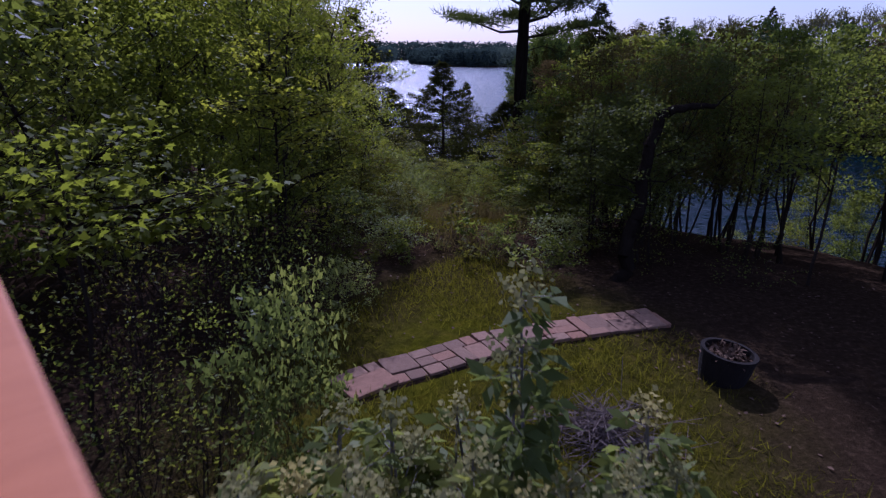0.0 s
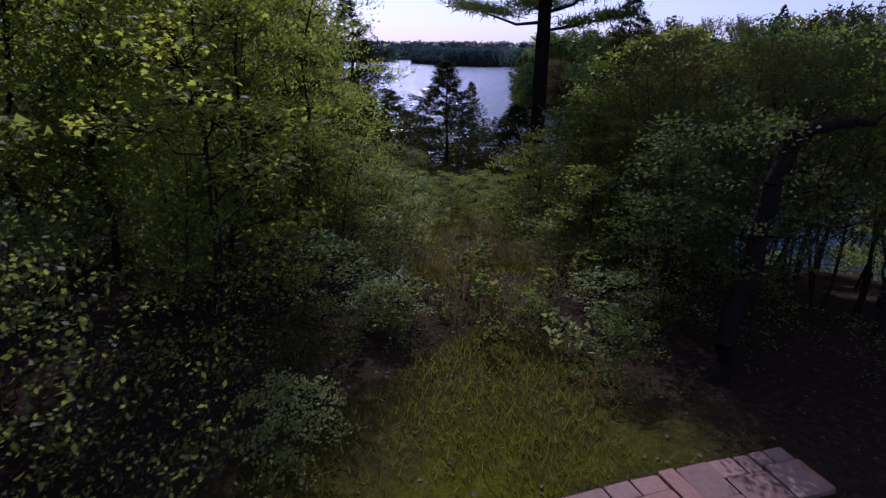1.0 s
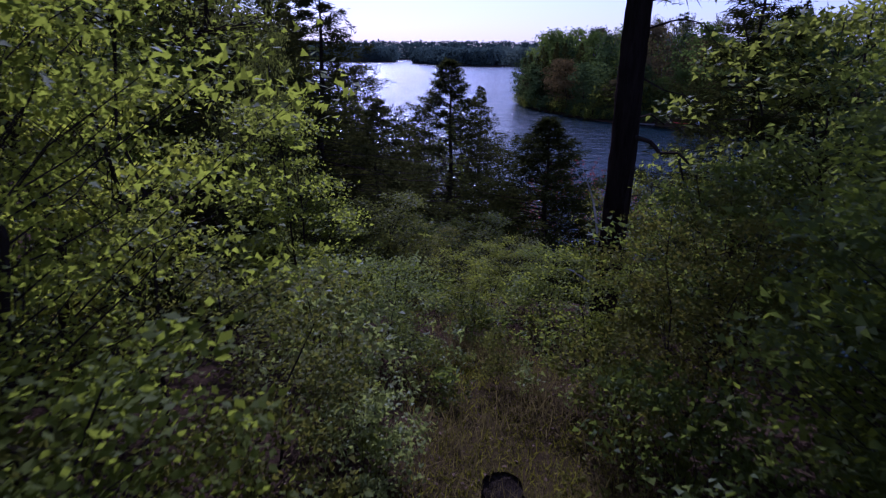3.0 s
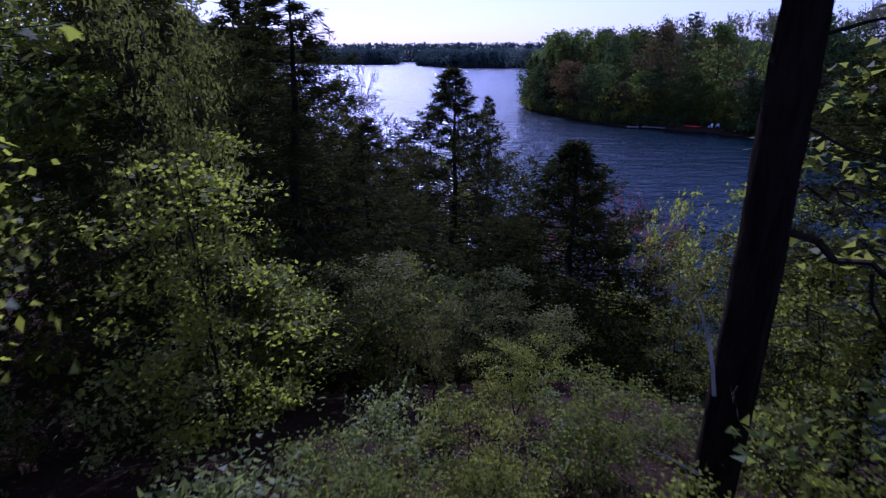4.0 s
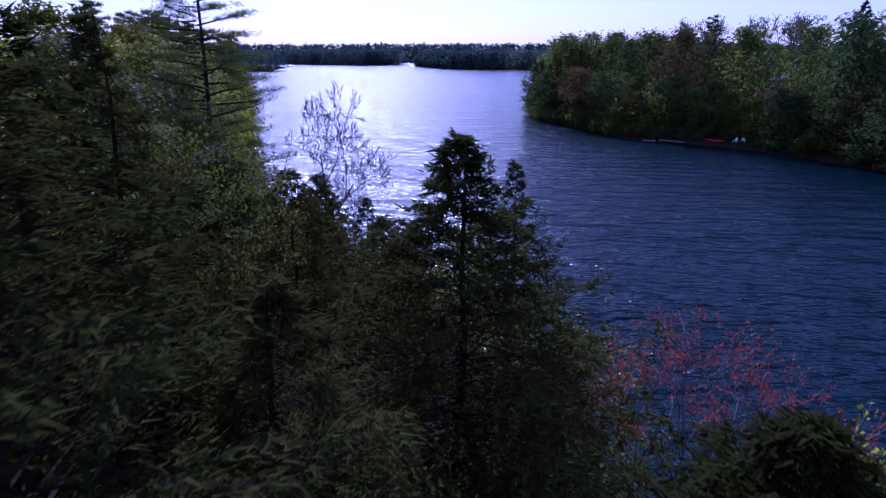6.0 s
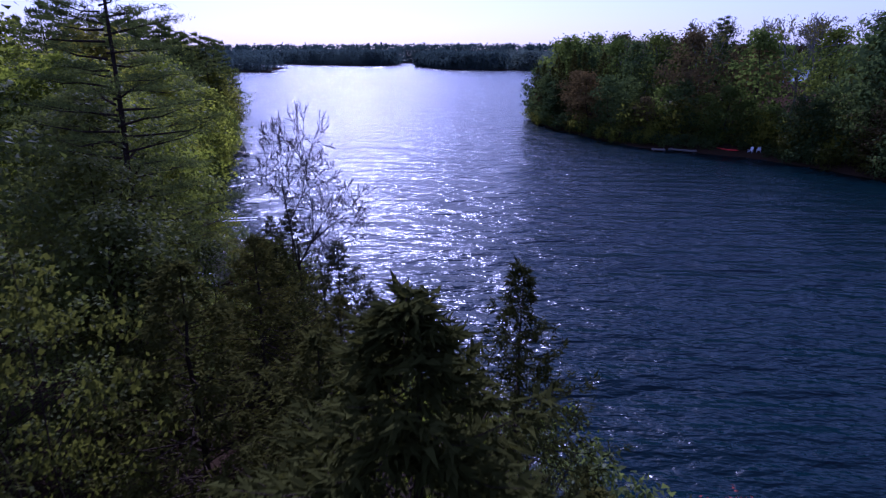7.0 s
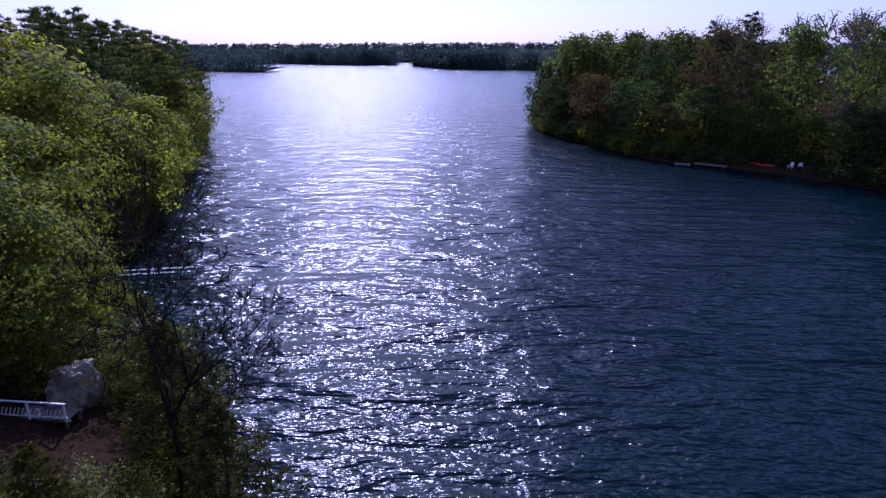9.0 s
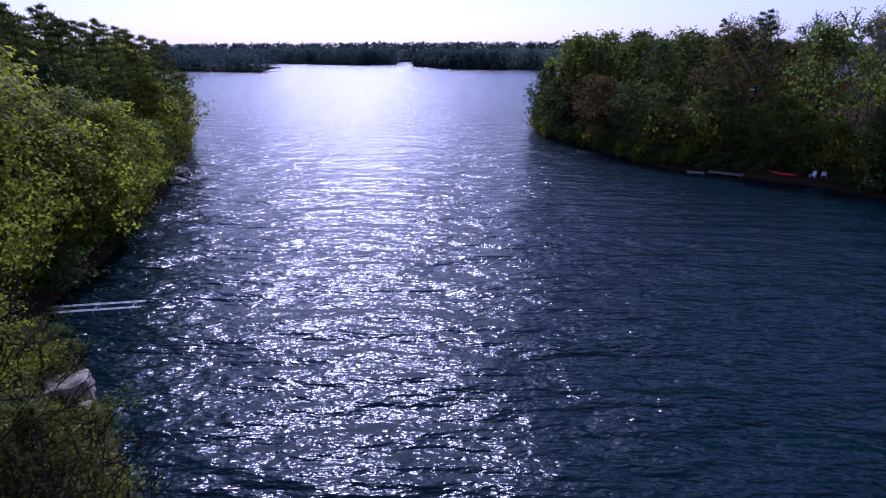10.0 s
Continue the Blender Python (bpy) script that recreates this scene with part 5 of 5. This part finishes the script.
broken_tree(3.0, 8.6)
brush_pile(1.45, 4.55)
rotten = empty("fallen_log", pose(0.3, 15.2, gz(0.3, 15.2) + 0.05, 0, 4, 25) @ Matrix.Diagonal((0.5, 0.7, 0.7, 1)), "short rotten reddish brown log lying on the slope", "log")
log_mesh = ridged_trunk(9, 0.5, 0.115, 0.105, 0.0)
log_mesh.materials[0] = LOG_BARK
part("bark", log_mesh, rotten).matrix_basis = pose(-0.2, 0, 0, 0, 90, 0)
part("broken_end", mesh_of("broken_end", *tubes([((0.3, 0, 0), (0.36, 0, 0.01), 0.10, 0.03)], 12), LOG_BARK, True), rotten)
maple_sapling(-2.9, 4.3, 61, [(-1.25, 3.70, 14.83, 0.14, 60), (-1.50, 3.61, 14.68, 0.16, 60), (-2.11, 3.78, 14.85, 0.18, 70), (-2.38, 4.49, 15.03, 0.18, 70), (-3.08, 4.05, 15.03, 0.22, 80), (-1.94, 3.26, 14.63, 0.18, 60), (-2.82, 3.43, 14.90, 0.22, 70), (-1.45, 3.95, 14.72, 0.12, 40)],
              "young maple with bright yellow-green lobed leaves beside the deck")
maple_sapling(-3.4, 17.0, 63, [(-2.2, 16.6, 16.1, 0.25, 60), (-2.6, 17.4, 16.4, 0.28, 70), (-2.0, 17.6, 15.7, 0.22, 50), (-2.9, 16.2, 15.8, 0.25, 60), (-3.4, 17.9, 16.6, 0.3, 70)], "young maple with bright yellow-green lobed leaves on the slope")
maple_sapling(-2.7, 9.4, 67, [(-1.6, 9.2, 14.9, 0.18, 50), (-1.9, 9.7, 14.4, 0.18, 40), (-1.5, 9.4, 13.9, 0.16, 34), (-2.2, 9.0, 15.0, 0.22, 60), (-2.2, 8.2, 15.2, 0.22, 60), (-2.6, 8.8, 15.6, 0.25, 70), (-1.8, 8.4, 14.6, 0.2, 50), (-3.0, 9.6, 15.8, 0.28, 70), (-2.4, 10.0, 16.0, 0.25, 70), (-2.9, 7.8, 15.0, 0.22, 50)], "young maple with bright yellow-green lobed leaves under the trees")
maple_sapling(-2.5, 9.0, 69, [(-1.7, 9.8, 13.7, 0.16, 26), (-1.5, 9.1, 13.3, 0.16, 26), (-1.9, 10.0, 14.3, 0.18, 30), (-1.45, 10.2, 13.1, 0.14, 24), (-2.1, 10.3, 13.4, 0.16, 24)], "young maple with bright yellow-green lobed leaves under the trees")
maple_sapling(5.6, 8.4, 65, [(4.9, 8.2, 14.3, 0.18, 50), (5.4, 8.0, 14.6, 0.2, 60), (6.0, 8.3, 14.8, 0.22, 60)], "young maple with fresh green leaves under the trees")
for k, (x, y, tip) in enumerate([(0.28, 1.9, 14.84), (-0.2, 2.1, 14.2), (0.08, 2.3, 14.1), (-0.45, 2.3, 14.05), (0.12, 1.75, 14.25), (-0.25, 1.6, 14.25), (-0.62, 1.5, 14.3), (0.88, 2.15, 14.2), (0.45, 1.65, 14.2),
                                 (0.75, 1.9, 14.1), (0.55, 1.4, 14.3), (-0.1, 1.3, 14.3), (-0.75, 1.9, 14.0), (-0.5, 1.75, 14.15), (0.0, 1.55, 14.2), (0.3, 1.5, 14.25), (0.65, 1.7, 14.15), (-0.15, 2.35, 13.9), (0.3, 2.2, 14.0), (-0.8, 1.45, 14.2), (0.95, 1.95, 14.0), (-0.35, 1.9, 14.1)]):
    elder(x, y, tip, 200 + k)
grass()

# ---- along the water ----


def tree_stump(x, y, rad, high, label):
    """A weathered stump with flared roots, a ragged rim and a sunken cut face."""
    n, rings = 28, 7
    base = empty("tree_stump", pose(x, y, gz(x, y) - 0.03, 8, -5, 20), label, "stump")

    def wobble(q, z):
        return 1 + 0.12 * noise.noise(Vector((math.cos(q) * 2, math.sin(q) * 2, z * 3))) + 0.07 * noise.noise(Vector((math.cos(q) * 7, math.sin(q) * 7, z * 2)))
    verts = []
    for k in range(rings):
        z = high * k / (rings - 1)
        for j in range(n):
            q = 2 * math.pi * j / n
            flare = 1 + 0.55 * (1 - k / (rings - 1)) ** 3 * (0.6 + 0.4 * math.cos(5 * q))
            ragged = 0.05 * noise.noise(Vector((math.cos(q) * 5, math.sin(q) * 5, 4.0))) if k == rings - 1 else 0.0
            r = rad * flare * wobble(q, z)
            verts.append((math.cos(q) * r, math.sin(q) * r, z + ragged))
    faces = [(k * n + j, k * n + (j + 1) % n, (k + 1) * n + (j + 1) % n, (k + 1) * n + j) for k in range(rings - 1) for j in range(n)]
    part("bark", mesh_of("bark", verts, faces, BARK_DEAD, True), base)
    rings, verts = 5, []
    for k in range(rings):
        for j in range(n):
            q = 2 * math.pi * j / n
            r = rad * wobble(q, high) * 1.02 * (k + 0.25) / (rings - 0.75)
            verts.append((math.cos(q) * r, math.sin(q) * r, high - 0.035 + 0.018 * noise.noise(Vector((math.cos(q) * r * 14, math.sin(q) * r * 14, 1.0)))))
    faces = [(k * n + j, k * n + (j + 1) % n, (k + 1) * n + (j + 1) % n, (k + 1) * n + j) for k in range(rings - 1) for j in range(n)] + [tuple(range(n))]
    part("cut_face", mesh_of("cut_face", verts, faces, BARK_DEAD, False), base, "dark rotten cut face")


tree_stump(0.36, 15.6, 0.19, 0.30, "dark weathered tree stump among grass on the slope")


def boulder(x, y, z, size, seed, label):
    bm = bmesh.new()
    bmesh.ops.create_icosphere(bm, subdivisions=4, radius=1.0)
    for v in bm.verts:
        n = v.co.normalized()
        d = 1 + 0.34 * noise.noise(n * 1.6 + Vector((seed, 0, 0))) + 0.20 * noise.noise(n * 3.5 + Vector((0, seed, 0))) + 0.09 * noise.noise(n * 9) - 0.12 * abs(noise.noise(n * 2.3 + Vector((0, 0, seed))))
        v.co = Vector((round(n.x * d * 3.2) / 3.2 * 0.35 + n.x * d * 0.65, n.y * d, n.z * d))
        v.co = Vector((v.co.x * size[0], v.co.y * size[1], v.co.z * size[2]))
    me = bpy.data.meshes.new("boulder")
    bm.to_mesh(me)
    bm.free()
    me.materials.append(ROCK)
    ob = new("boulder", me)
    ob.matrix_basis = pose(x, y, z, 0, 0, seed * 40)
    tagged(ob, label, "rock")


def slab_rock(x, y, z, size, seed, label):
    """A squared block of rock with broken corners and a cracked face."""
    bm = bmesh.new()
    bmesh.ops.create_cube(bm, size=1.0)
    bmesh.ops.bevel(bm, geom=bm.edges[:], offset=0.07, segments=2, affect="EDGES", profile=0.6)
    bmesh.ops.subdivide_edges(bm, edges=bm.edges[:], cuts=5, use_grid_fill=True)
    for v in bm.verts:
        p = v.co * 2.2 + Vector((seed, 0, 0))
        d = 0.10 * noise.noise(p) + 0.05 * noise.noise(p * 2.7) + 0.02 * noise.noise(p * 7) - 0.05 * max(0.0, 0.25 - abs(noise.noise(p * 1.3)))
        v.co = Vector((v.co.x * (1 - 0.18 * v.co.z), v.co.y, v.co.z + 0.12 * v.co.x)) * (1 + 1.6 * d)
        v.co = Vector((v.co.x * size[0], v.co.y * size[1], v.co.z * size[2]))
    me = bpy.data.meshes.new("boulder")
    bm.to_mesh(me)
    bm.free()
    me.materials.append(ROCK)
    ob = new("boulder", me)
    ob.matrix_basis = pose(x, y, z, 0, 0, 28)
    tagged(ob, label, "rock")


boulder(-16.6, 75.2, gz(-16.6, 75.2) + 0.7, (1.15, 1.0, 1.5), 2, "large pale grey boulder on the bank among shrubs")
slab_rock(-19.0, 86.1, 0.3, (2.3, 1.8, 1.7), 5, "pale grey angular rock slab at the water's edge")
boulder(-17.2, 84.6, 0.1, (0.7, 0.6, 0.5), 7, "small grey rock at the water's edge")
boulder(-41.0, 151.0, 0.2, (2.6, 1.4, 0.7), 3, "low grey rock ledge at the water's edge")
boulder(-39.0, 144.0, 0.2, (2.2, 1.2, 0.6), 4, "low grey rock ledge at the water's edge")
boulder(65.0, 150.0, 1.2, (3.0, 1.8, 1.6), 6, "grey boulder on the far bank")


def lift_dock():
    """A narrow pipe dock: two long rails on legs with cross bars."""
    e = empty("dock", pose(-27.4, 97.1, 0.0, 0, 0, 11), "narrow pale metal pipe dock reaching into the lake", "dock")
    for off in (-0.65, -0.45, 0.45, 0.65):
        part("rail", mesh_of("rail", *tubes([((0, off, 0.35), (6.6, off, 0.35), 0.026, 0.026)], 8), METAL), e)
    for x in (0.8, 3.3, 5.9):
        part("crossbar", mesh_of("crossbar", *tubes([((x, -0.65, 0.31), (x, 0.65, 0.31), 0.025, 0.025)], 6), METAL), e)
        for off in (-0.65, 0.65):
            part("leg", mesh_of("leg", *tubes([((x, off, -1.2), (x, off, 0.5), 0.025, 0.025)], 6), METAL), e)


def boardwalk():
    """A short weathered boardwalk with a white slatted rail, on the bank above the water."""
    z = 2.45
    e = empty("boardwalk", pose(-19.2, 73.8, z, 0, 0, -5), "short weathered wooden boardwalk with a white slatted rail", "boardwalk")
    for k in range(24):
        box("plank", (0.135, 1.0, 0.04), WOOD_GREY, e, pose(k * 0.15, 0, 0.0), 0.004)
    for off in (-0.4, 0.4):
        box("beam", (3.7, 0.09, 0.14), WOOD_GREY, e, pose(1.75, off, -0.09), 0.006)
        for x in (0.1, 1.8, 3.4):
            box("post", (0.1, 0.1, 2.4), WOOD_GREY, e, pose(x, off, -1.3), 0.006)
    box("handrail", (3.7, 0.09, 0.05), WHITE_PAINT, e, pose(1.75, -0.5, 0.86), 0.006)
    box("bottom_rail", (3.7, 0.05, 0.05), WHITE_PAINT, e, pose(1.75, -0.5, 0.14), 0.006)
    for k in range(18):
        box("baluster", (0.05, 0.03, 0.4), WHITE_PAINT, e, pose(0.1 + k * 0.195, -0.5, 0.34, 0, 24, 0), 0.004)
    for x in (0.0, 1.75, 3.5):
        box("rail_post", (0.08, 0.08, 0.9), WHITE_PAINT, e, pose(x, -0.5, 0.42), 0.006)


def kayak():
    e = empty("kayak", pose(52.8, 148.0, gz(52.8, 148.0) + 0.2, 3, 0, -52), "red plastic kayak drawn up on the bank", "kayak")
    bm = bmesh.new()
    rings = []
    for t in np.linspace(-1, 1, 17):
        w, d = 0.36 * (1 - abs(t) ** 2.2) + 0.01, 0.17 * (1 - abs(t) ** 3) + 0.02
        rings.append([bm.verts.new((t * 2.2, w * math.cos(a), (d if math.sin(a) < 0 else d * 0.7) * math.sin(a) + 0.12 * t * t)) for a in np.linspace(0, 2 * math.pi, 13)[:-1]])
    for p, q in zip(rings, rings[1:]):
        for k in range(12):
            bm.faces.new((p[k], p[(k + 1) % 12], q[(k + 1) % 12], q[k]))
    hull = part_bm("hull", bm, RED_HULL, e)
    # closed dark disc in place of the shaded hollow of the cockpit
    bm = bmesh.new()
    bmesh.ops.create_cone(bm, cap_ends=True, segments=20, radius1=0.24, radius2=0.22, depth=0.05, matrix=Matrix.Translation((-0.1, 0, 0.125)) @ Matrix.Diagonal((1.9, 1, 1, 1)))
    part_bm("cockpit", bm, POT, hull, "closed dark disc for the shaded cockpit opening")


def garden_chair():
    """A white slatted garden chair with a raked fan back."""
    e = empty("garden_chair", pose(55.8, 145.2, gz(55.8, 145.2), 0, 0, 215), "white slatted garden chair facing the lake", "chair", "chairs on the far bank")
    for k in range(5):
        box("seat_slat", (0.10, 0.55, 0.022), WHITE_PAINT, e, pose(-0.22 + k * 0.11, 0, 0.33 + k * 0.02), 0.004)
        box("back_slat", (0.022, 0.10, 0.78 - 0.05 * abs(k - 2)), WHITE_PAINT, e, pose(-0.40, -0.22 + k * 0.11, 0.66, 0, -22, 0), 0.004)
    for s in (-0.33, 0.33):
        box("arm", (0.72, 0.13, 0.025), WHITE_PAINT, e, pose(0.0, s, 0.56), 0.004)
        box("front_leg", (0.09, 0.03, 0.56), WHITE_PAINT, e, pose(0.28, s, 0.28), 0.004)
        box("back_leg", (0.85, 0.03, 0.12), WHITE_PAINT, e, pose(-0.1, s, 0.2, 0, -18, 0), 0.004)
    return e


def float_dock(x, y, length, turn):
    e = empty("dock", pose(x, y, 0.0, 0, 0, turn), "low weathered wooden dock along the far bank", "dock", "docks on the far bank")
    for k in range(int(length / 0.16)):
        box("plank", (0.145, 1.1, 0.04), WOOD_GREY, e, pose(k * 0.16, 0, 0.36), 0)
    for off in (-0.5, 0.5):
        box("beam", (length, 0.08, 0.16), WOOD_GREY, e, pose(length / 2 - 0.08, off, 0.26), 0.01)
        for q in (0.3, length - 0.4):
            part("post", mesh_of("post", *tubes([((q, off * 1.1, -1.2), (q, off * 1.1, 0.6), 0.06, 0.06)], 7), BARK_GREY), e)


lift_dock()
leaning = empty("white_board", pose(-17.3, 78.6, gz(-17.3, 78.6), 0, 0, 30), "white painted board leaning among shrubs on the bank", "board")
box("plank", (0.14, 0.03, 1.5), WHITE_PAINT, leaning, pose(0, 0, 0.62, 12, 28, 0), 0.004)
boardwalk()
kayak()
chair = garden_chair()
copy_thing(chair, pose(56.9, 144.4, gz(56.9, 144.4), 0, 0, 240))
float_dock(39.9, 151.9, 2.6, -14)
float_dock(43.6, 152.6, 5.2, -38)
